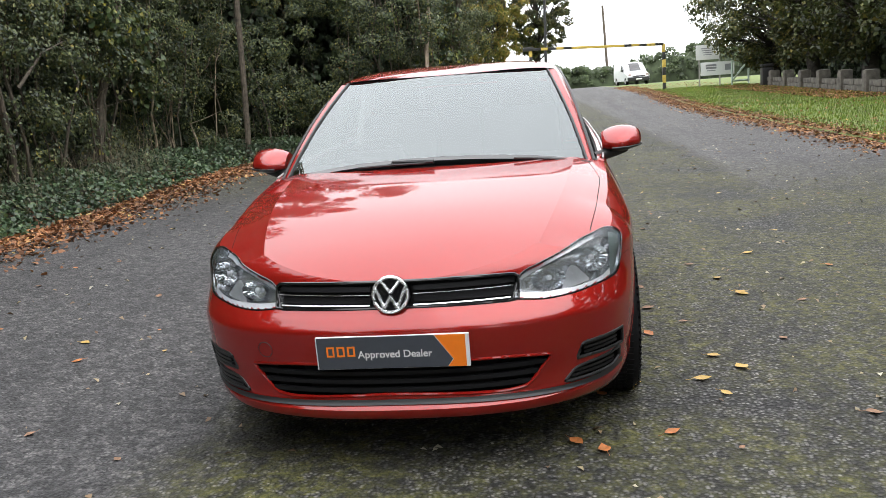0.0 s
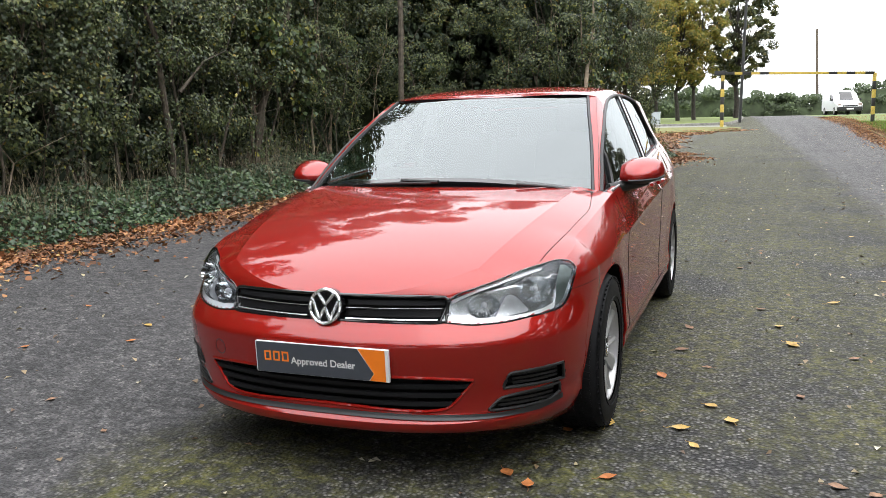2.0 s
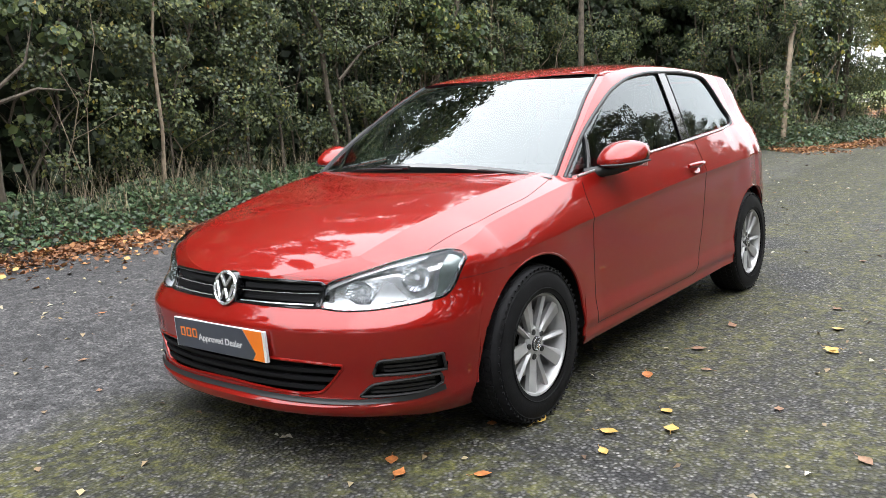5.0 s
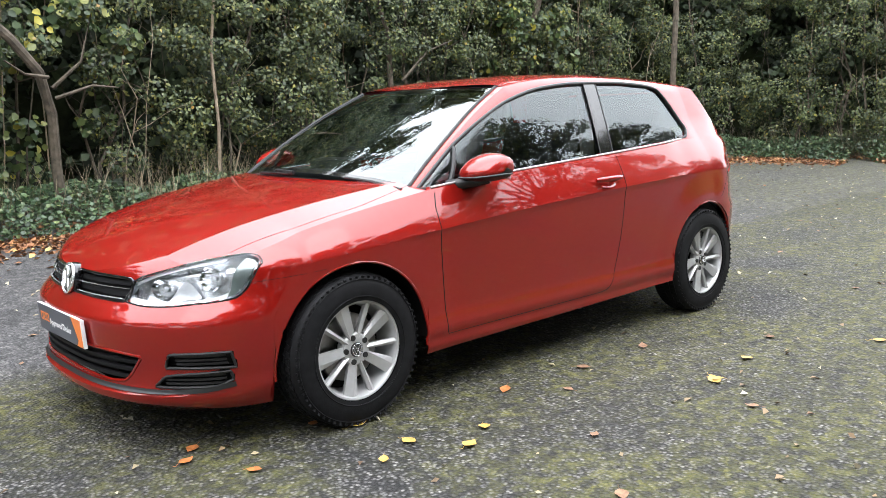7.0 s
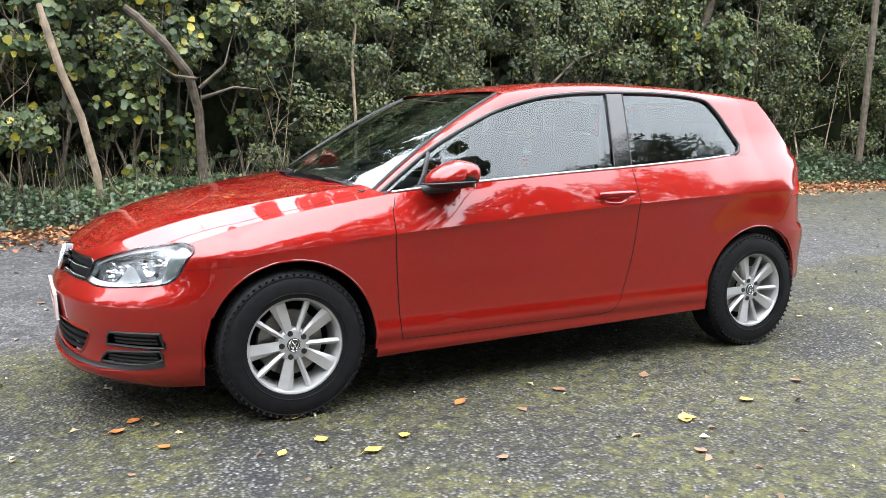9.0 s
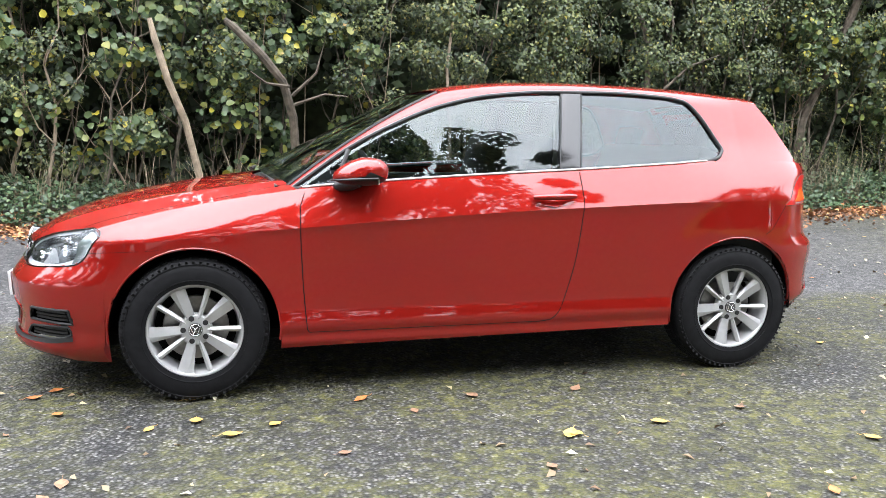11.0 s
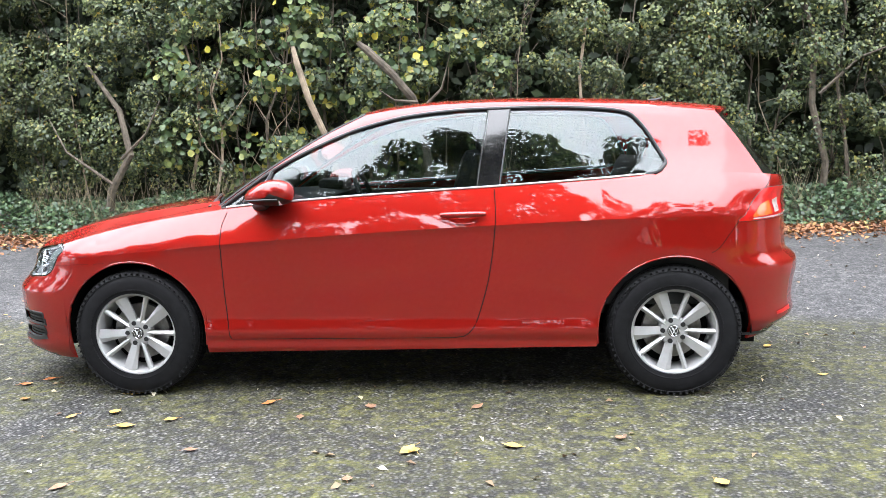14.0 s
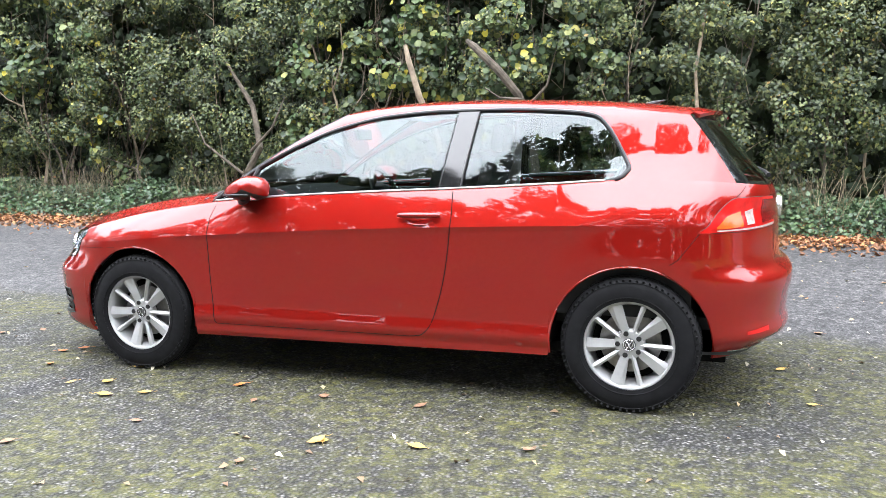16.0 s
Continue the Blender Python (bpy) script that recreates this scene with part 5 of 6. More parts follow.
def hedge_front(s):
    """The hedge's foot line: along the lane, then out towards the road and round its end."""
    keys = [(-16, 5.5), (-8, 5.35), (0, 5.3), (9.8, 5.5), (11.8, 5.1), (12.9, 4.0), (13.3, 2.6), (14.2, 2.05), (16.0, 1.55), (18.0, 1.1), (19.0, 1.7), (19.6, 4.0), (19.8, 10.0)]
    d = [0.0]
    for (x0, y0), (x1, y1) in zip(keys, keys[1:]):
        d.append(d[-1] + math.hypot(x1 - x0, y1 - y0))
    s = min(max(s, 0.0), d[-1] - 1e-4)
    for i in range(len(d) - 1):
        if s <= d[i + 1]:
            t = (s - d[i]) / (d[i + 1] - d[i])
            (x0, y0), (x1, y1) = keys[i], keys[i + 1]
            ln = math.hypot(x1 - x0, y1 - y0)
            return Vector((x0 + (x1 - x0) * t, y0 + (y1 - y0) * t, 0)), Vector((-(y1 - y0) / ln, (x1 - x0) / ln, 0)), d[-1]


def hedge_shrub(s, width, kind, top):
    """One shrub of the hedge: many stems, and leaves in clumps on its face and inside."""
    foot, inward, _ = hedge_front(s)
    along = Vector((inward.y, -inward.x, 0))
    gz = ground_z(foot.x, foot.y)
    broad = kind == "hazel"
    label = "overgrown hazel shrub in the hedge, broad yellowing leaves" if broad else "overgrown hedge shrub with small dark green leaves"
    shrub = empty("hedge_shrub", Matrix.Translation((foot.x, foot.y, gz)), label, "shrub", "shrubs of the hedge")
    place = lambda a, d, z: Vector(along * a + inward * d + Vector((0, 0, z)))
    for _ in range(15 if broad else 7):
        bm = bmesh.new()
        a, d = random.uniform(-.5, .5) * width, random.uniform(.3, 1.1)
        h = random.uniform(1.8, top)
        line = bent(place(a, d, -.05), place(a + random.uniform(-.8, .8), d + random.uniform(-.5, .4), h), .16)
        r = random.uniform(.005, .012) if random.random() < .6 else random.uniform(.012, .028)
        tube(bm, line, [r * (1 - .75 * i / 6) for i in range(7)], 6)
        for _ in range(3):
            j = random.randint(2, 5)
            tube(bm, bent(line[j], line[j] + Vector((random.uniform(-.5, .5), random.uniform(-.5, .3), random.uniform(.1, .6))), .06, 4), [r * .45, r * .35, r * .25, r * .12], 5)
        part("stem", bm, PALEBARK if random.random() < .35 else BARK, shrub)
    cs, rs = [], []
    lean = random.uniform(-.1, .25)
    for _ in range(70 if broad else 84):
        z = random.uniform(.12 if foot.x > 12.5 else .4, top)
        if broad and z < 1.5 and random.random() < .5:
            z += 1.2
        a = random.uniform(-.58, .58) * width
        d = .35 + lean * (z / top - .4) - .35 * math.sin(min(1, z / top) * 2.6) + random.expovariate(2.6) + (.45 if z < .9 and foot.x < 12.5 and random.random() < .7 else 0)
        cs.append(place(a, d, z))
        rs.append(random.uniform(.14, .36))
    out = tuple(-inward * .95)
    if broad:
        foliage("foliage", cs, rs, 2500, .092, HAZEL, shrub, .3, out, aspect=.85, fine=True)
        foliage("undergrowth", cs[::2], rs[::2], 7500, .048, PRIVET, shrub, .35, out)
    else:
        foliage("foliage", cs, rs, 15500, .052, PRIVET, shrub, .35, out)
    return shrub


def deep_hedge():
    """The thicket behind the hedge's face, too dense to count; depth shade is in its colour."""
    thicket = empty("hedge_thicket", Matrix(), "dense thicket behind the hedge shrubs, depth shade in its colour", "thicket", kind="stuff")
    _, _, total = hedge_front(0)
    cs, rs = [], []
    for _ in range(2500):
        f, inward, _ = hedge_front(random.uniform(0, total))
        cs.append(f + inward * random.uniform(.8, 3.2) + Vector((0, 0, 6.6 * random.random() ** .85)))
        rs.append(random.uniform(.35, .6))
    high = [(c, r) for c, r in zip(cs, rs) if c.z > 2.6]
    foliage("high_foliage", [c + Vector((0, .9, .4)) for c, _ in high], [r * 1.3 for _, r in high], 60000, .20, SHADELEAF, thicket, .05, (-.25, -.9, 0))
    # unseen solid sheet added to block sky gaps, dark for the shade within
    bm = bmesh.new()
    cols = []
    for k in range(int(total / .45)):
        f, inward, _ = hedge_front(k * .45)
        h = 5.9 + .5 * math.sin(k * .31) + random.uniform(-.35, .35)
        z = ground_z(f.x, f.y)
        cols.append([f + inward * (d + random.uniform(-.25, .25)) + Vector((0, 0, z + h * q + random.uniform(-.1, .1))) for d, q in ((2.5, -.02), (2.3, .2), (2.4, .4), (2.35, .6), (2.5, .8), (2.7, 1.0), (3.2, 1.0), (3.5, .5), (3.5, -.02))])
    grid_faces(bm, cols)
    part("inner_mass", bm, FILLER, thicket)
    foliage("dark_foliage", cs, rs, 165000, .165, SHADELEAF, thicket, .05, (-.25, -.9, 0))


def build_hedge():
    _, _, total = hedge_front(0)
    s, k = 0.8, 0
    while s < total - .5:
        f, _, _ = hedge_front(s)
        broad = (-2.6 < f.x < 2.2) or (-7.5 < f.x < -5.5) or k % 7 == 5
        hedge_shrub(s, 1.75, "hazel" if broad else "privet", random.uniform(4.3, 5.4))
        s += 1.25
        k += 1
    deep_hedge()


def tree(name, x, y, height, crown_r, leaves, leaf_size, material, label, low=0.35, trunk_r=0.16, bark=BARK, lean=0.0, clumps=46):
    z0 = ground_z(x, y)
    t = empty(name, Matrix.Translation((x, y, z0 - .03)), label, "tree")
    bm = bmesh.new()
    line = bent((0, 0, 0), (lean, 0, height * .82), .25, 8)
    tube(bm, line, [trunk_r * (1.15 - i / 8) for i in range(8)], 10)
    part("trunk", bm, bark, t)
    cs, rs = [], []
    for _ in range(clumps):
        h = random.uniform(low, 1.0)
        prof = math.sin(math.pi * min(1, (h - low * .75) / (1.06 - low * .75))) ** .6
        a, r = random.uniform(0, 2 * math.pi), crown_r * prof * math.sqrt(random.uniform(.05, 1))
        c = Vector((r * math.cos(a) + lean * h, r * math.sin(a), h * height))
        cs.append(c)
        rs.append(random.uniform(.5, 1.0) * crown_r * (1.55 / clumps ** .42))
        j = line[min(7, max(2, int(h * 6)))]
        if random.random() < .45:
            bm = bmesh.new()
            tube(bm, bent(j, c, .15, 5), [trunk_r * .3, trunk_r * .24, trunk_r * .17, trunk_r * .1, trunk_r * .04], 5)
            part("limb", bm, bark, t)
    foliage("crown", cs, rs, leaves, leaf_size, material, t, .5)
    return t


def named_branches():
    """Pale broken stems that stand out in front of the hedge."""
    def stump(pts, radii, label, bark, twigs=()):
        bm = bmesh.new()
        x, y, z = pts[0]
        base = Vector((x, y, ground_z(x, y) - .04))
        ob = empty("broken_stem", Matrix.Translation(base), label, "branch")
        tube(bm, [Vector(p) - base for p in pts], radii, 9)
        part("stem", bm, bark, ob)
        for tw in twigs:
            bm = bmesh.new()
            tube(bm, [Vector(p) - base for p in tw], [.022, .014, .006], 6)
            part("twig", bm, bark, ob)
    stump([(-.16, 5.45, .15), (-.2, 5.4, .7), (-.33, 5.3, 1.3), (-.5, 5.18, 1.75), (-.62, 5.12, 2.2), (-.66, 5.12, 2.38)], [.045, .042, .04, .04, .036, .025], "pale barkless broken stem leaning in the hedge", PALEBARK)
    stump([(.95, 5.5, .15), (.9, 5.45, .8), (.86, 5.3, 1.35), (.74, 5.18, 1.75), (.5, 5.12, 2.05), (.22, 5.1, 2.32), (.12, 5.12, 2.4)], [.055, .052, .05, .05, .048, .045, .03], "thick broken grey stem with snapped end", BARK,
          [[(.84, 5.14, 1.6), (1.1, 5.05, 1.85), (1.22, 5.0, 2.3)], [(.8, 5.12, 1.7), (.55, 4.98, 1.72), (.38, 4.95, 1.84)], [(.86, 5.15, 1.5), (1.2, 5.08, 1.62), (1.45, 5.05, 1.6)]])
    stump([(2.75, 5.6, .15), (2.78, 5.55, 1.2), (2.72, 5.5, 2.0), (2.85, 5.5, 3.0), (2.8, 5.5, 4.2)], [.02, .02, .018, .016, .012], "thin pale sapling stem in the hedge", PALEBARK)
    stump([(-3.2, 5.4, .15), (-3.1, 5.35, .7), (-2.8, 5.3, 1.15), (-2.95, 5.4, 1.7), (-3.4, 5.5, 2.3)], [.055, .05, .045, .035, .02], "crooked grey stem at the hedge foot", BARK,
          [[(-2.85, 5.15, 1.1), (-2.5, 5.1, 1.4), (-2.3, 5.1, 1.8)], [(-3.0, 5.18, .8), (-3.5, 5.08, 1.2), (-3.7, 5.1, 1.6)]])
    stump([(5.7, 5.85, .2), (5.72, 5.8, .9), (5.5, 5.7, 1.6), (5.55, 5.8, 2.4), (5.3, 5.9, 3.2), (5.5, 5.9, 4.4)], [.045, .042, .04, .035, .03, .02], "grey bent stem in the hedge", BARK,
          [[(5.5, 5.45, 1.7), (5.9, 5.35, 2.1), (6.3, 5.3, 2.25)]])
    stump([(8.0, 6.1, .2), (8.1, 5.95, 1.5), (8.5, 5.75, 2.6), (8.8, 5.65, 3.6), (8.8, 5.65, 5.0)], [.065, .06, .06, .055, .04], "leaning grey trunk in the hedge", BARK)
    stump([(11.3, 5.0, .2), (11.32, 4.95, 1.6), (11.36, 4.92, 3.2), (11.3, 4.95, 5.2)], [.055, .052, .05, .04], "straight grey-green trunk at the hedge's bend", BARK)
    stump([(17.2, 1.75, .2), (17.22, 1.7, 1.6), (17.3, 1.6, 3.2), (17.3, 1.6, 5.2)], [.06, .057, .055, .045], "straight grey trunk near the hedge's end", BARK)
    stump([(13.6, 2.0, .2), (13.9, 1.95, 2.2), (14.3, 1.9, 2.9), (14.35, 1.9, 3.6)], [.05, .042, .035, .02], "forked pale branch jutting from the hedge", PALEBARK,
          [[(13.95, 2.05, 2.3), (13.6, 2.0, 2.9), (13.55, 2.0, 3.4)], [(14.2, 2.0, 2.8), (14.7, 1.95, 3.1), (15.0, 1.95, 3.2)]])


def ground_cover():
    """Ivy bank, leaf litter and dry stems along the hedge."""
    _, _, total = hedge_front(0)
    n = 85000
    s = rng.uniform(0, total, n)
    d = rng.uniform(-.7, .8, n)
    p, nr = np.zeros((n, 3)), rng.normal(size=(n, 3)) * .55 + np.array([0, 0, 1.0])
    for i in range(n):
        f, inward, _ = hedge_front(s[i])
        q = f + inward * d[i]
        hump = .36 * math.sin(math.pi * (d[i] + .75) / 1.9) + .05 * math.sin(q.x * 2.3) + .04 * math.sin(q.x * 5.1 + 1)
        p[i] = (q.x, q.y, ground_z(q.x, q.y) + max(.02, hump) * rng.uniform(.45, 1.0))
    co, quads = leaf_arrays(p, nr + np.array([0, -.3, 0]), rng.uniform(.028, .060, n), .95, .1, True)
    ob = arrays_mesh("ivy_bank", co, quads, IVY)
    tagged(ob, "dense dark green ivy carpet along the hedge foot", "ivy", kind="stuff")
    n = 42000
    s = rng.uniform(0, total, n)
    d = -.62 - np.abs(rng.normal(size=n)) * .38
    d = np.where(rng.uniform(size=n) < .25, rng.uniform(-.6, .2, n), d)
    p = np.zeros((n, 3))
    for i in range(n):
        f, inward, _ = hedge_front(s[i])
        q = f + inward * d[i]
        p[i] = (q.x, q.y, ground_z(q.x, q.y) + rng.uniform(.004, .05) * math.exp(-max(0, -d[i] - .5) * 2.0) + .006)
    co, quads = leaf_arrays(p, rng.normal(size=(n, 3)) * .4 + np.array([0, 0, 1.0]), rng.uniform(.03, .075, n), .75, .2)
    ob = arrays_mesh("leaf_litter", co, quads, LITTER)
    tagged(ob, "brown and orange dead leaves lying along the verge", "fallen leaves", kind="stuff")
    n = 5200
    tufts = rng.uniform(0, total, 170)
    s = np.clip(tufts[rng.integers(0, 170, n)] + rng.normal(size=n) * .16, 0, total)
    bm_co = []
    for i in range(n):
        f, inward, _ = hedge_front(s[i])
        q = f + inward * rng.uniform(-.35, .7)
        h = rng.uniform(.2, .75)
        z = ground_z(q.x, q.y)
        lean = rng.normal(size=2) * .4 * h
        w = .004
        bm_co += [(q.x - w, q.y, z), (q.x + w, q.y, z), (q.x + lean[0] + w * .3, q.y + lean[1], z + h), (q.x + lean[0] - w * .3, q.y + lean[1], z + h)]
    ob = arrays_mesh("dry_stems", np.array(bm_co), np.arange(n * 4).reshape(-1, 4), DRY)
    tagged(ob, "thin dry straw-coloured stems in the ivy bank", "dry stems", kind="stuff")


def fallen_leaf(x, y, size, colour, turn, curl):
    """A single curled leaf on the asphalt."""
    bm = bmesh.new()
    outline = [(0, -.5), (.12, -.42), (.30, -.2), (.36, .0), (.24, .22), (.10, .4), (0, .55)]
    mid = [bm.verts.new((0, v * size, curl * size * (v * v))) for _, v in outline]
    for sgn in (-1, 1):
        edge = [bm.verts.new((sgn * u * size, v * size, size * (curl * v * v + abs(u) * .28))) for u, v in outline[1:-1]]
        ring = [mid[0]] + edge + [mid[-1]]
        for i in range(len(ring) - 1):
            f = [mid[i], mid[i + 1], ring[i + 1], ring[i]] if sgn > 0 else [mid[i], ring[i], ring[i + 1], mid[i + 1]]
            f = list(dict.fromkeys(f))
            if len(f) > 2:
                bm.faces.new(f)
    tube(bm, [(0, -.5 * size, curl * .25 * size), (.04 * size, -.72 * size, .03 * size), (.0, -.92 * size, .06 * size)], .012 * size, 4)
    ob = part("fallen_leaf", bm, LEAFS[colour])
    ob.matrix_world = Matrix.Translation((x, y, ground_z(x, y) + .004)) @ Matrix.Rotation(turn, 4, "Z") @ Matrix.Rotation(random.uniform(-.15, .15), 4, "X")
    return tagged(ob, {"yellow": "bright yellow fallen leaf on the asphalt", "orange": "orange fallen leaf lying on the asphalt", "brown": "curled pale brown fallen leaf on asphalt"}[colour], "fallen leaf", "fallen leaves on the asphalt")


LEAFS = {"yellow": simple("yellow_fallen_leaf", (0.432, 0.280, 0.068), 0.55, var=0.3, scale=40), "orange": simple("orange_fallen_leaf", (0.384, 0.136, 0.036), 0.6, var=0.4, scale=40), "brown": simple("brown_fallen_leaf", (0.216, 0.120, 0.068), 0.7, var=0.4, scale=40)}


def scatter_leaves():
    known = [(-.692, -.696, "orange"), (-.62, -.60, "orange"), (.146, -1.34, "yellow"), (-.17, -1.215, "yellow"), (.006, -1.151, "yellow"), (.315, -1.252, "yellow"), (-.059, -2.133, "orange"), (1.463, -1.608, "yellow"), (1.44, -1.615, "yellow"), (1.858, -1.55, "yellow"),
             (-.15, -.72, "orange"), (-.02, -.86, "yellow"), (-.55, -.95, "orange"), (.9, -1.2, "brown"), (1.25, -1.9, "brown"), (.55, -1.62, "brown"), (2.3, -1.45, "brown"), (2.6, -1.9, "yellow"), (3.35, .1, "yellow"), (3.45, -.5, "yellow"), (2.1, -2.3, "orange"), (.2, -2.0, "brown"), (-.4, -1.7, "brown"), (.7, -1.0, "orange"), (1.2, -1.05, "brown"), (1.7, -1.05, "brown")]
    for x, y, c in known:
        fallen_leaf(x, y, random.uniform(.05, .085), c, random.uniform(0, 6.3), random.uniform(.2, .6))
    n = 0
    while n < 110:
        x, y = random.uniform(-2.2, 9), random.uniform(-3.4, 4.2)
        if (-1.0 < x < 3.5 and abs(y) < .95) or math.hypot(x + 3.3, y + 1) < 1.2:
            continue
        fallen_leaf(x, y, random.uniform(.03, .07), random.choice(("yellow", "orange", "brown", "brown")), random.uniform(0, 6.3), random.uniform(.1, .6))
        n += 1
    n = 2600
    x, y = rng.uniform(-5, 38, n), rng.uniform(-5.2, 4.4, n)
    x = np.where(rng.uniform(size=n) < .4, rng.uniform(-4, 12, n), x)
    p = np.array([(a, b, ground_z(a, b) + .008) for a, b in zip(x, y)])
    co, quads = leaf_arrays(p, rng.normal(size=(n, 3)) * .3 + np.array([0, 0, 1.0]), rng.uniform(.015, .05, n), .6, .25)
    ob = arrays_mesh("leaf_scraps", co, quads, SCRAPS)
    tagged(ob, "small pale leaf scraps strewn over the asphalt", "fallen leaves", kind="stuff")


build_hedge()
named_branches()
ground_cover()
scatter_leaves()
for k, (x, y, h, r) in enumerate(((-11, 9.0, 9, 3.0), (-6.5, 8.6, 9.5, 2.8), (-2.2, 8.8, 9.0, 2.7), (2.2, 8.7, 10, 2.9), (6.5, 8.8, 9.5, 2.9), (10.5, 8.2, 10, 3.0), (14.8, 6.0, 9.5, 3.0))):
    tree("hedgerow_tree", x, y, h, r, 15000, .17, OAK, "tall dark green tree rising behind the hedge", .30, .13, BARK, random.uniform(-.6, .6), 60)

# ---- the road's surroundings ----
VERGE = simple("lawn_soil", (0.105, 0.140, 0.026), 0.9, var=0.35, scale=3, bmp=0.6)
FIELD = simple("rough_field_grass", (0.05, 0.062, 0.02), 0.95, var=0.5, scale=3, bmp=0.6)
PAVING = simple("pale_concrete_path", (0.19, 0.185, 0.175), 0.85, var=0.2, scale=5, bmp=0.2)
KERB = simple("grey_concrete_kerb", (0.26, 0.25, 0.23), 0.9, var=0.3, scale=7, bmp=0.3)
STONE = simple("rough_stone_wall", (0.095, 0.088, 0.074), 0.95, var=0.4, scale=6, bmp=0.6)
WHITEPAINT = simple("white_vehicle_paint", (0.78, 0.79, 0.8), 0.3, var=0.03, bmp=0, coat=0.6)
SIGNWHITE = simple("white_sign_board", (0.74, 0.75, 0.75), 0.5, var=0.05, bmp=0)
GREYINK = simple("grey_sign_print", (0.22, 0.23, 0.25), 0.6, var=0.1, bmp=0)
YELLOWPAINT = simple("yellow_barrier_paint", (0.52, 0.38, 0.075), 0.6, var=0.25, scale=14)
BLACKPAINT = simple("black_barrier_paint", (0.02, 0.02, 0.02), 0.5, var=0.2)
WOOD = simple("weathered_pole_wood", (0.10, 0.08, 0.06), 0.9, var=0.4, scale=6, bmp=0.4)
CABINETGREY = simple("grey_cabinet_paint", (0.40, 0.43, 0.47), 0.5, var=0.1)
GREENPAINT = simple("pale_green_fence_paint", (0.42, 0.5, 0.45), 0.6, var=0.1)


def bank(name, xs, y_near, y_far, lift, material, label, category, ny=8):
    """A raised strip of ground between two edges, with a real step at its border."""
    bm = bmesh.new()
    rows = []
    for x in xs:
        row = []
        for j in range(ny + 1):
            y = y_near(x) + (y_far(x) - y_near(x)) * j / ny
            row.append(Vector((x, y, ground_z(x, y) + lift * min(1, .6 + .4 * j / 2))))
        y0 = y_near(x)
        row.insert(0, Vector((x, y0, ground_z(x, y0) - .03)))
        rows.append(row)
    first, last = rows[0], rows[-1]
    rows.insert(0, [Vector((v.x, v.y, ground_z(v.x, v.y) - .03)) for v in first])
    rows.append([Vector((v.x, v.y, ground_z(v.x, v.y) - .03)) for v in last])
    grid_faces(bm, rows)
    ob = part(name, bm, material)
    return tagged(ob, label, category, kind="structure")


verge_edge = spl([-40, 4, 9, 14, 23, 43, 58, 75], [-9.5, -6.2, -5.35, -5.2, -5.0, -5.6, -5.4, -4.6])
bank("verge", np.linspace(7, 75, 60), verge_edge, lambda x: -60, .03, VERGE, "mown grass verge beside the road", "grass")
lawn_edge = spl([44, 44.4, 45, 47, 52, 58, 70, 90], [5.5, 4.0, 2.7, .4, .1, 0, .3, 4])
bank("lawn", np.linspace(44, 90, 70), lawn_edge, lambda x: 60, .09, VERGE, "lawn with scattered autumn leaves beyond the hedge", "grass")
bank("field", np.linspace(-60, 21.5, 40), lambda x: 9.5, lambda x: 90, .05, FIELD, "rough grass field behind the hedge", "grass")
MOSSY = simple("mossy_verge_soil", (0.125, 0.125, 0.032), 0.95, var=0.4, scale=4, bmp=0.6)
island_edge = spl([33.4, 34.3, 36.3, 39, 41], [5.0, 2.5, -.43, -.45, .2])
bank("grass_strip", np.linspace(33.4, 41, 24), island_edge, lambda x: 24, .05, MOSSY, "mossy olive grass strip before the path", "grass", 10)
bank("pavement", np.linspace(41.05, 43.9, 8), lambda x: .25 + .05 * (x - 41), lambda x: 26, .02, PAVING, "pale concrete path between the grass strips", "path", 10)


def kerb_line():
    line = empty("kerb", Matrix(), "grey concrete kerb round the lawn", "kerb", kind="structure")
    keys = [(44.0, 12), (44.1, 6), (44.4, 4), (45, 2.7), (47, .4), (52, .1), (58, 0), (70, .3)]
    run = [0.0]
    for a, b in zip(keys, keys[1:]):
        run.append(run[-1] + math.dist(a, b))
    kx, ky = spl(run, [p[0] for p in keys]), spl(run, [p[1] for p in keys])
    for k in range(int(run[-1] / .95)):
        x0, y0, x1, y1 = kx(k * .95), ky(k * .95) - .06, kx(k * .95 + .93), ky(k * .95 + .93) - .06
        bm = bmesh.new()
        a = math.degrees(math.atan2(y1 - y0, x1 - x0))
        box(bm, (math.hypot(x1 - x0, y1 - y0), .12, .2), pose((x0 + x1) / 2, (y0 + y1) / 2, ground_z(x0, y0) + .02, 0, 0, a), .012)
        part("kerb_stone", bm, KERB, line)


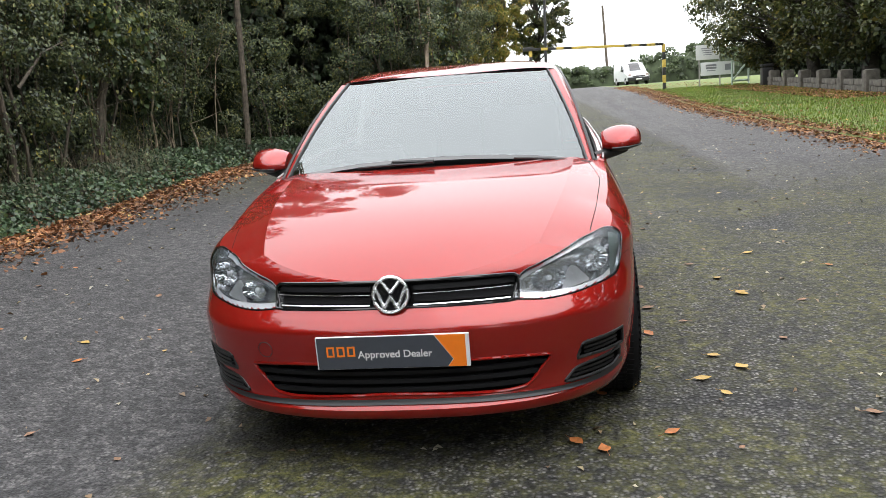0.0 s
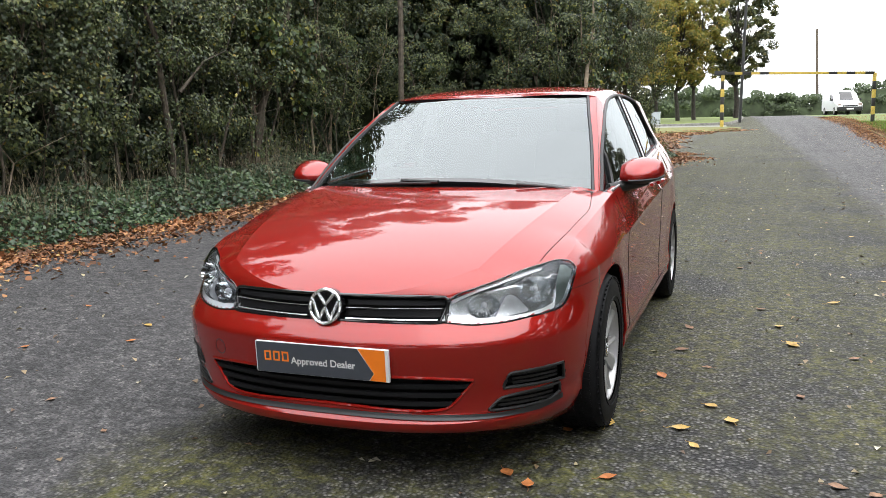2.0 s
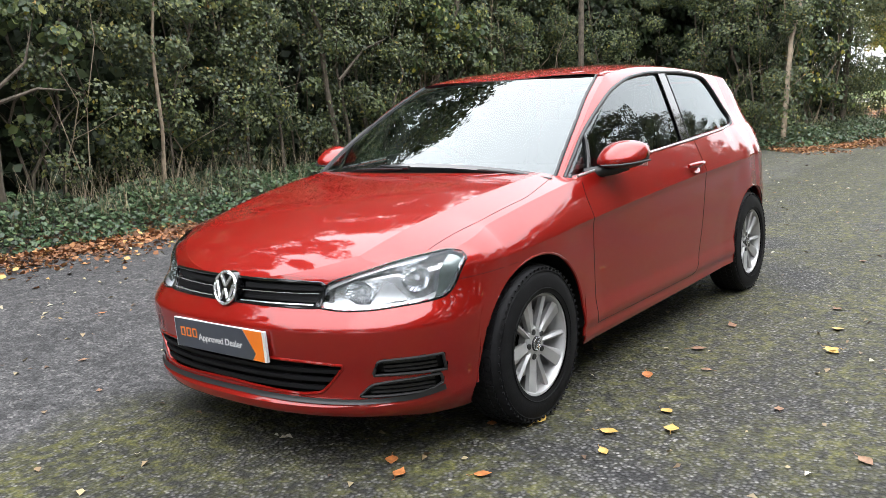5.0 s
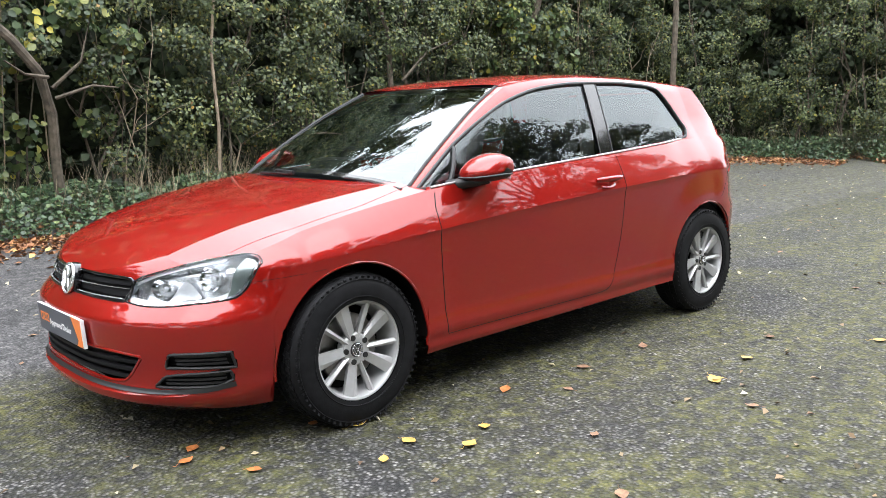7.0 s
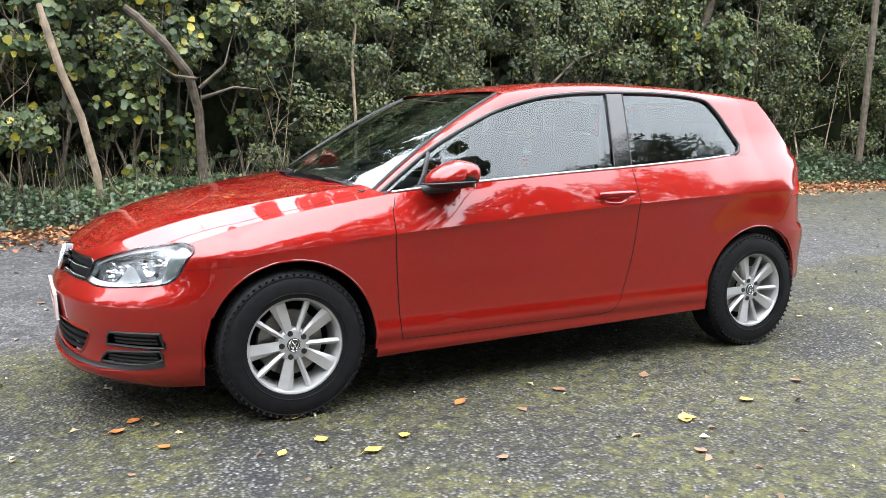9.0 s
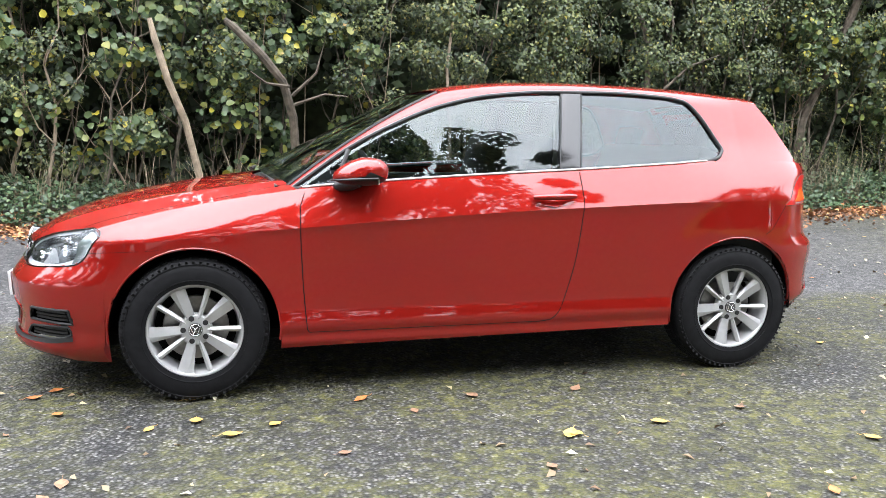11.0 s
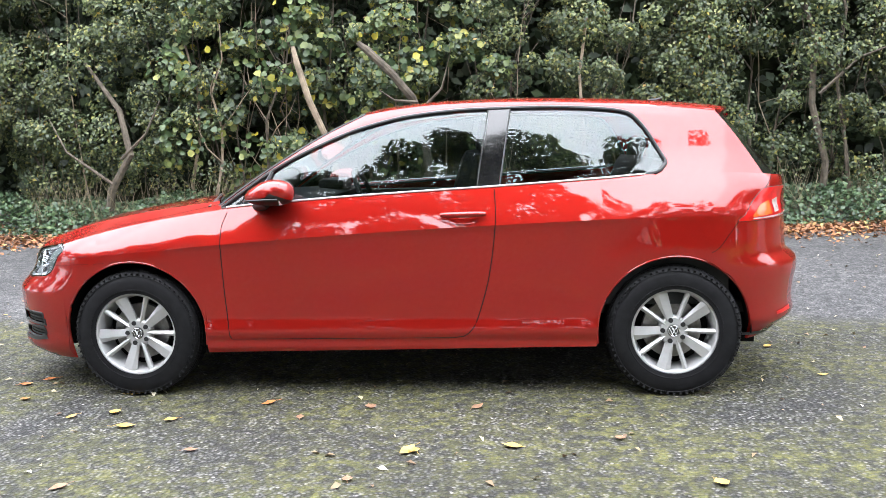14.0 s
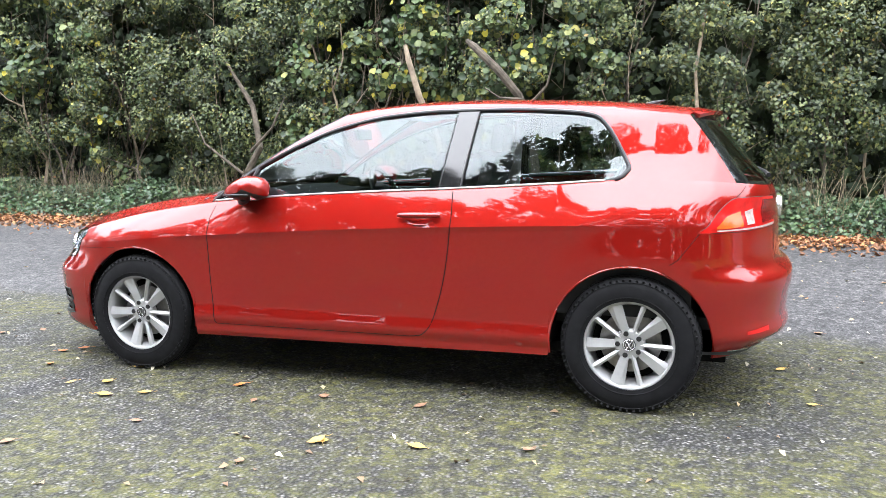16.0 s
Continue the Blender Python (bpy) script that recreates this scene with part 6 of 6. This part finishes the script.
def verge_cover():
    n = 26000
    x = rng.uniform(7, 45, n)
    y = np.array([verge_edge(v) for v in x]) - rng.uniform(.25, 5.2, n)
    p = np.array([(a, b, ground_z(a, b) + .02) for a, b in zip(x, y)])
    h = rng.uniform(.03, .09, n)
    w = .006
    lean = rng.normal(size=(n, 2)) * .02
    co = np.stack([p + np.array([0, -w, 0]), p + np.array([0, w, 0]), p + np.stack([lean[:, 0], lean[:, 1] + w * .3, h], 1), p + np.stack([lean[:, 0], lean[:, 1] - w * .3, h], 1)], 1).reshape(-1, 3)
    ob = arrays_mesh("grass", co, np.arange(n * 4).reshape(-1, 4), GRASS)
    tagged(ob, "short green grass on the verge", "grass", kind="stuff")
    n = 24000
    x = rng.uniform(7, 58, n)
    off = np.where(rng.uniform(size=n) < .85, rng.normal(size=n) * .30 - .05, rng.uniform(0, 5, n))
    y = np.array([verge_edge(v) for v in x]) - off
    p = np.array([(a, b, ground_z(a, b) + (.045 if o > 0.02 else .012)) for a, b, o in zip(x, y, off)])
    co, quads = leaf_arrays(p, rng.normal(size=(n, 3)) * .35 + np.array([0, 0, 1.0]), rng.uniform(.035, .085, n), .75, .2)
    ob = arrays_mesh("leaf_litter", co, quads, LITTER)
    tagged(ob, "orange-brown dead leaves along the verge's edge", "fallen leaves", kind="stuff")
    n = 12000
    x = rng.uniform(22, 42, n)
    y = rng.uniform(-11.5, -8.6, n)
    p = np.array([(a, b, ground_z(a, b) + .045) for a, b in zip(x, y)])
    co, quads = leaf_arrays(p, rng.normal(size=(n, 3)) * .35 + np.array([0, 0, 1.0]), rng.uniform(.06, .14, n), .75, .2)
    ob = arrays_mesh("leaf_litter", co, quads, LITTER)
    tagged(ob, "brown dead leaves drifted against the stone wall", "fallen leaves", kind="stuff")
    n = 15000
    drift = spl([13.5, 16, 18.5, 24, 30, 33, 36, 37.5], [1.4, .6, .45, .8, 1.0, .4, -1.1, -.9])
    x, y = rng.uniform(13.5, 37, n), rng.uniform(-1.4, 5.0, n)
    edge = np.array([drift(a) + .18 * math.sin(a * 1.9) + .1 * math.sin(a * 5) for a in x])
    keep = (rng.uniform(size=n) < np.clip((y - edge) / .5, 0, 1)) & np.array([a < 33.4 or b < island_edge(a) + .5 for a, b in zip(x, y)])
    x, y = x[keep], y[keep]
    p = np.array([(a, b, ground_z(a, b) + (.012 if a < 33.4 or b < island_edge(a) else .065)) for a, b in zip(x, y)])
    co, quads = leaf_arrays(p, rng.normal(size=(len(p), 3)) * .35 + np.array([0, 0, 1.0]), rng.uniform(.06, .13, len(p)), .75, .2)
    ob = arrays_mesh("leaf_litter", co, quads, LITTER)
    tagged(ob, "reddish dead leaves at the end of the hedge", "fallen leaves", kind="stuff")


def height_barrier():
    """Black and yellow striped gantry over the road."""
    a, b = Vector((41.0, .5, ground_z(41, .5) - .03)), Vector((43.6, -6.5, ground_z(43.6, -6.5) + .0))
    g = empty("height_barrier", Matrix.Translation(a), "black and yellow striped height barrier over the road", "barrier")
    top_a, top_b = Vector((a.x, a.y, 3.18)), Vector((b.x, b.y, 3.02))
    def striped(p, q, n, size, name, first):
        for k in range(n):
            u, v = p.lerp(q, k / n), p.lerp(q, (k + 1) / n)
            d = v - u
            m = Matrix.Translation((u + v) / 2 - a) @ d.to_track_quat("Z", "Y").to_matrix().to_4x4()
            bm = bmesh.new()
            box(bm, (size, size, d.length), m, .008)
            part(name, bm, (YELLOWPAINT if (k + first) % 2 else BLACKPAINT), g)
    striped(a, top_a, 7, .17, "post_band", 1)
    striped(b, top_b, 6, .17, "post_band", 0)
    cuts = [0, .075, .125, .185, .24, .30, .695, .75, .81, .867, .934, 1]
    for k, (c0, c1) in enumerate(zip(cuts, cuts[1:])):
        u, v = top_a.lerp(top_b, c0), top_a.lerp(top_b, c1)
        bm = bmesh.new()
        box(bm, (.13, .13, (v - u).length), Matrix.Translation((u + v) / 2 - a) @ (v - u).to_track_quat("Z", "Y").to_matrix().to_4x4(), .008)
        part("beam_band", bm, YELLOWPAINT if k % 2 else BLACKPAINT, g)
    bm = bmesh.new()
    box(bm, (.3, .55, .2), Matrix.Translation(top_a - a + Vector((0, .12, .02))), .01)
    part("hinge_box", bm, BLACKPAINT, g)


def van():
    """Parked white van, nose to the camera."""
    x, y = 70.0, -7.75
    z = ground_z(x, y) + .02
    v = empty("white_van", Matrix.Translation((x, y, z)) @ Matrix.Rotation(radians(10), 4, "Z"), "white panel van parked at the roadside", "van")
    side = spl([0, .06, .25, .95, 1.75, 2.1, 4.7, 4.78], [.55, .78, .98, 1.12, 1.82, 1.93, 1.95, 1.85])
    bm = bmesh.new()
    cols = []
    for e in np.linspace(-1, 1, 15):
        col = []
        w = .95 * e
        k = abs(e) ** 4
        for xx in list(np.linspace(0, 2.2, 18)) + [3.5, 4.78]:
            h = side(xx) - .12 * k
            ww = w * (1 - .14 * smooth01((h - 1.0) / .95)) * (.9 + .1 * smooth01(xx / .5))
            col.append(Vector((xx + .12 * k * (1 - smooth01(xx)), ww, h)))
        cols.append(col)
    grid_faces(bm, cols)
    part("roof_and_nose", bm, WHITEPAINT, v)
    for s in (-1, 1):
        bm = bmesh.new()
        cols = []
        for xx in list(np.linspace(0.12, 2.2, 14)) + [3.5, 4.78]:
            h = side(xx) - .12
            ww = (1 - .14 * smooth01((h - 1.0) / .95)) * (.9 + .1 * smooth01(xx / .5))
            cols.append([Vector((xx, .945 * s, .32)), Vector((xx, .955 * s, .8)), Vector((xx, .95 * s * (.9 + .1 * ww), min(h, 1.1))), Vector((xx, .95 * s * ww, h))])
        grid_faces(bm, cols)
        part("side_panel", bm, WHITEPAINT, v)
        bm = bmesh.new()
        grid_faces(bm, [[Vector((xx, .965 * s - .05 * s * t, 1.15 + (min(side(xx) - .22, 1.68) - 1.15) * t)) for t in (0, 1)] for xx in (1.25, 1.6, 2.0, 2.3)])
        part("door_window", bm, GLOSSBLACK, v)
        bm = bmesh.new()
        box(bm, (.12, .12, .2), pose(1.2, 1.06 * s, 1.2), .03)
        part("van_mirror", bm, BLACK, v)
        bm = bmesh.new()
        box(bm, (.06, .26, .17), pose(.10, .74 * s, .83, 0, -18, 18 * s), .03)
        part("headlight", bm, CLEARLENS, v)
        for xx in (.85, 3.9):
            bm = bmesh.new()
            bmesh.ops.create_cone(bm, cap_ends=True, segments=28, radius1=.32, radius2=.32, depth=.2, matrix=pose(xx, .86 * s, .32 - .02, 90))
            w = part("van_wheel", bm, RUBBER, v)
            bm = bmesh.new()
            bmesh.ops.create_cone(bm, cap_ends=True, segments=24, radius1=.19, radius2=.17, depth=.03, matrix=pose(xx, .965 * s, .30, 90))
            part("wheel_trim", bm, ALLOY, w)
    bm = bmesh.new()
    box(bm, (.16, 1.82, .34), pose(.06, 0, .46), .05)
    part("bumper", bm, BLACK, v)
    bm = bmesh.new()
    box(bm, (.02, 1.1, .10), pose(.0, 0, .70), .01)
    part("van_grille", bm, BLACK, v)
    bm = bmesh.new()
    box(bm, (.02, .5, .1), pose(-.03, 0, .46), .004)
    part("van_plate", bm, SIGNWHITE, v)
    bm = bmesh.new()
    grid_faces(bm, [[Vector((1.0 + .70 * t + .10 * abs(e) ** 3, e * (.80 - .08 * t), side(1.0 + .70 * t) + .03 - .10 * abs(e) ** 4)) for t in np.linspace(0, 1, 6)] for e in np.linspace(-1, 1, 11)])
    part("van_windscreen", bm, GLOSSBLACK, v)
    bm = bmesh.new()
    grid_faces(bm, [[Vector((4.78, y0, .32)), Vector((4.78, y0, 1.8))] for y0 in (-.93, 0, .93)])
    part("rear_doors", bm, WHITEPAINT, v)


def post(name, x, y, h, r0, r1, material, label, category, lean=0.0, extra=None):
    z = ground_z(x, y) - .03
    bm = bmesh.new()
    tube(bm, [(0, 0, 0), (0, lean * .5, h * .5), (0, lean, h)], [r0, (r0 + r1) / 2, r1], 12)
    ob = part(name, bm, material)
    ob.matrix_world = Matrix.Translation((x, y, z))
    return tagged(ob, label, category)


def signs():
    x, y = 44.0, -8.95
    z = ground_z(x, y) + .05
    s = empty("sign_board", Matrix.Translation((x, y, z)), "white notice board over a white banner on posts", "sign")
    for yy in (-.5, .55):
        bm = bmesh.new()
        tube(bm, [(0, yy, -.05), (0, yy, 2.1)], .04, 8)
        part("post", bm, KERB, s)
    bm = bmesh.new()
    box(bm, (.05, 1.22, .78), pose(-.05, .12, 1.78), .01)
    up = part("upper_board", bm, SIGNWHITE, s)
    bm = bmesh.new()
    box(bm, (.04, 1.75, .70), pose(-.05, -.38, .90), .01)
    low = part("banner", bm, SIGNWHITE, s)
    for k in range(4):
        bm = bmesh.new()
        box(bm, (.004, .7 - .08 * k, .035), pose(-.0785, .12, 1.98 - .11 * k))
        part("print_bar", bm, GREYINK, up)
    for yy, zz, w, h in ((-.05, 1.08, .55, .10), (-.05, .94, .55, .10), (-.05, .80, .45, .05), (-.92, .94, .32, .32)):
        bm = bmesh.new()
        box(bm, (.004, w, h), pose(-.0735, yy, zz))
        part("print_bar", bm, GREYINK, low)
    g = empty("field_gate", Matrix.Translation((43.0, -10.3, ground_z(43, -10.3))), "white wooden gate with a diagonal brace", "gate")
    for args in (((0, .42, -.05), (0, .42, 1.45)), ((0, -.42, -.05), (0, -.42, 1.45)), ((0, .42, 1.25), (0, -.42, 1.25)), ((0, .42, .25), (0, -.42, .25)), ((0, .42, .25), (0, -.42, 1.25))):
        bm = bmesh.new()
        tube(bm, list(args), .05, 4)
        part("gate_bar", bm, GREENPAINT, g)
    b = empty("litter_bin", Matrix.Translation((38.4, -10.55, ground_z(38.4, -10.55) + .02)), "black litter bin beside the wall", "bin")
    bm = bmesh.new()
    box(bm, (.5, .5, .85), pose(0, 0, .43), .04)
    part("bin_body", bm, BLACKPAINT, b)
    bm = bmesh.new()
    box(bm, (.54, .54, .12), pose(0, 0, .95), .04)
    part("bin_hood", bm, BLACKPAINT, b)
    box_ = empty("utility_box", Matrix.Translation((46.0, 4.3, ground_z(46.0, 4.3) + .06)), "pale grey utility cabinet on the lawn", "cabinet")
    bm = bmesh.new()
    box(bm, (.4, .5, .68), pose(0, 0, .34), .02)
    part("cabinet_body", bm, CABINETGREY, box_)
    bm = bmesh.new()
    box(bm, (.46, .56, .05), pose(0, 0, .70), .015)
    part("cabinet_lid", bm, CABINETGREY, box_)


def stone_wall():
    """Low wall of rough stones with taller piers."""
    w = empty("stone_wall", Matrix.Translation((0, 0, 0)), "low grey stone wall with upright piers", "wall", kind="structure")
    x = 20.0
    while x < 38.5:
        for row in range(2):
            ln = .62
            for k in range(2):
                xx = x + k * ln + (.31 if row % 2 else 0)
                yy = -10.5 - .01 * (xx - 20)
                bm = bmesh.new()
                box(bm, (ln - .025 + random.uniform(-.02, .02), .34 + random.uniform(-.04, .04), .185), pose(xx, yy, ground_z(xx, yy) + .13 + .2 * row, 0, 0, random.uniform(-1, 1)), .02)
                part("stone", bm, STONE, w)
        yy = -10.45 - .01 * (x - 20)
        if int(round((x - 20) / 1.24)) % 2 == 0:
            bm = bmesh.new()
            box(bm, (.40, .44, .74), pose(x, yy, ground_z(x, yy) + .37), .09)
            part("pier", bm, STONE, w)
        x += 1.24


HEDGEMASS = simple("hedge_mass", (0.045, 0.062, 0.028), 0.9, var=0.45, scale=1.5, bmp=0.8)


def far_hedge():
    h = empty("far_hedge", Matrix(), "distant green hedge along the skyline", "hedge", kind="stuff")
    cs, rs = [], []
    for _ in range(800):
        y = random.uniform(-60, 26)
        x = 84 - .12 * y + random.uniform(-1.2, 1.2)
        hh = 2.3 + .5 * math.sin(y * .35) + .9 * smooth01((-y - 10) / 8)
        cs.append((x, y, ground_z(x, y) + random.uniform(.2, hh)))
        rs.append(random.uniform(.35, .7))
    # solid darker core added to fill the holes between the leaves
    bm = bmesh.new()
    cols = []
    for k in range(173):
        y = -60 + .5 * k
        hh = 1.65 + .5 * math.sin(y * .35) + .9 * smooth01((-y - 10) / 8) + random.uniform(-.3, .3)
        x = 84 - .12 * y
        z = ground_z(x, y)
        cols.append([Vector((x + dx + random.uniform(-.2, .2), y, z + f * hh + random.uniform(-.1, .1))) for dx, f in ((-.7, -.02), (-.8, .35), (-.6, .75), (-.3, 1), (.4, 1), (1.2, .7), (1.3, 0))])
    grid_faces(bm, cols)
    part("inner_mass", bm, HEDGEMASS, h)
    foliage("far_foliage", cs, rs, 66000, .30, FARHEDGE, h, .1, (-.9, 0, 0))
    # dark leaves added for the deep shade beneath the trees behind the wall
    u = empty("undergrowth", Matrix(), "added dark leaves for the shade beneath the roadside trees", "undergrowth", kind="stuff")
    cs = [(random.uniform(18, 42), random.uniform(-15.5, -12.6), .4 + 3.2 * random.random()) for _ in range(260)]
    # unseen leaf bank added to keep bright horizon out of the car's reflections
    cs += [(random.uniform(-20, 18), random.uniform(-17.5, -15.0), .4 + 3.0 * random.random()) for _ in range(420)]
    foliage("dark_leaves", cs, [random.uniform(.5, .9) for _ in cs], 60000, .30, SHADELEAF, u, .1, (0, .8, 0))


kerb_line()
verge_cover()
height_barrier()
van()
signs()
stone_wall()
far_hedge()
post("utility_pole", 92.0, -6.6, 8.6, .16, .11, WOOD, "tall wooden utility pole on the skyline", "pole", .35)
post("lamp_column", 49.0, -.15, 9.5, .09, .07, BLACKPAINT, "slim dark lamp column behind the barrier", "pole", -.25)
for x, y, h, r in ((51, 6.1, 9.0, 2.7), (54.5, 5.2, 8.6, 2.4), (55, 3.9, 8.4, 2.3), (56.5, 3.0, 8.8, 2.4), (60, 7.5, 8.5, 2.8)):
    tree("birch_tree", x, y, h, r, 10000, .19, AUTUMN, "young tree with yellow autumn leaves on the lawn", .30, .13, DARKBARK, random.uniform(-.5, .5), 120)
tree("dark_tree", 60, .4, 9.4, 2.6, 20000, .2, OAK, "tall dark green tree beside the road", .30, .17, DARKBARK, 0, 170)
for x, y, h, r in ((41, -11.6, 8.2, 4.2), (30, -12.2, 10, 4.6), (36.5, -12.2, 9.5, 4.6), (23.5, -12.6, 11, 4.8), (16.5, -13.5, 12, 5.2), (47, -19, 9, 4), (34, -18, 11, 5.0), (26, -18.5, 12, 5.0)):
    tree("roadside_tree", x, y, h, r, 24000, .19, OAK, "large dark broadleaf tree over the stone wall", .13, .28, DARKBARK, clumps=190)
for x, y, h, r in ((10.2, -14, 9.6, 4.0), (5.0, -14.4, 14.4, 4.4), (.9, -13.8, 14.6, 4.4), (-3.5, -14.6, 12.6, 4.0), (-7.8, -14, 12.0, 4.4), (-12, -14, 13, 4.8), (-16, -10, 12, 4.6), (-17, -3, 11, 4.4), (-18, 3.5, 10, 4.0)):
    tree("roadside_tree", x, y, h, r, 22000, .25, OAK, "large broadleaf tree on the open side of the road", .10, .26, DARKBARK, clumps=120)
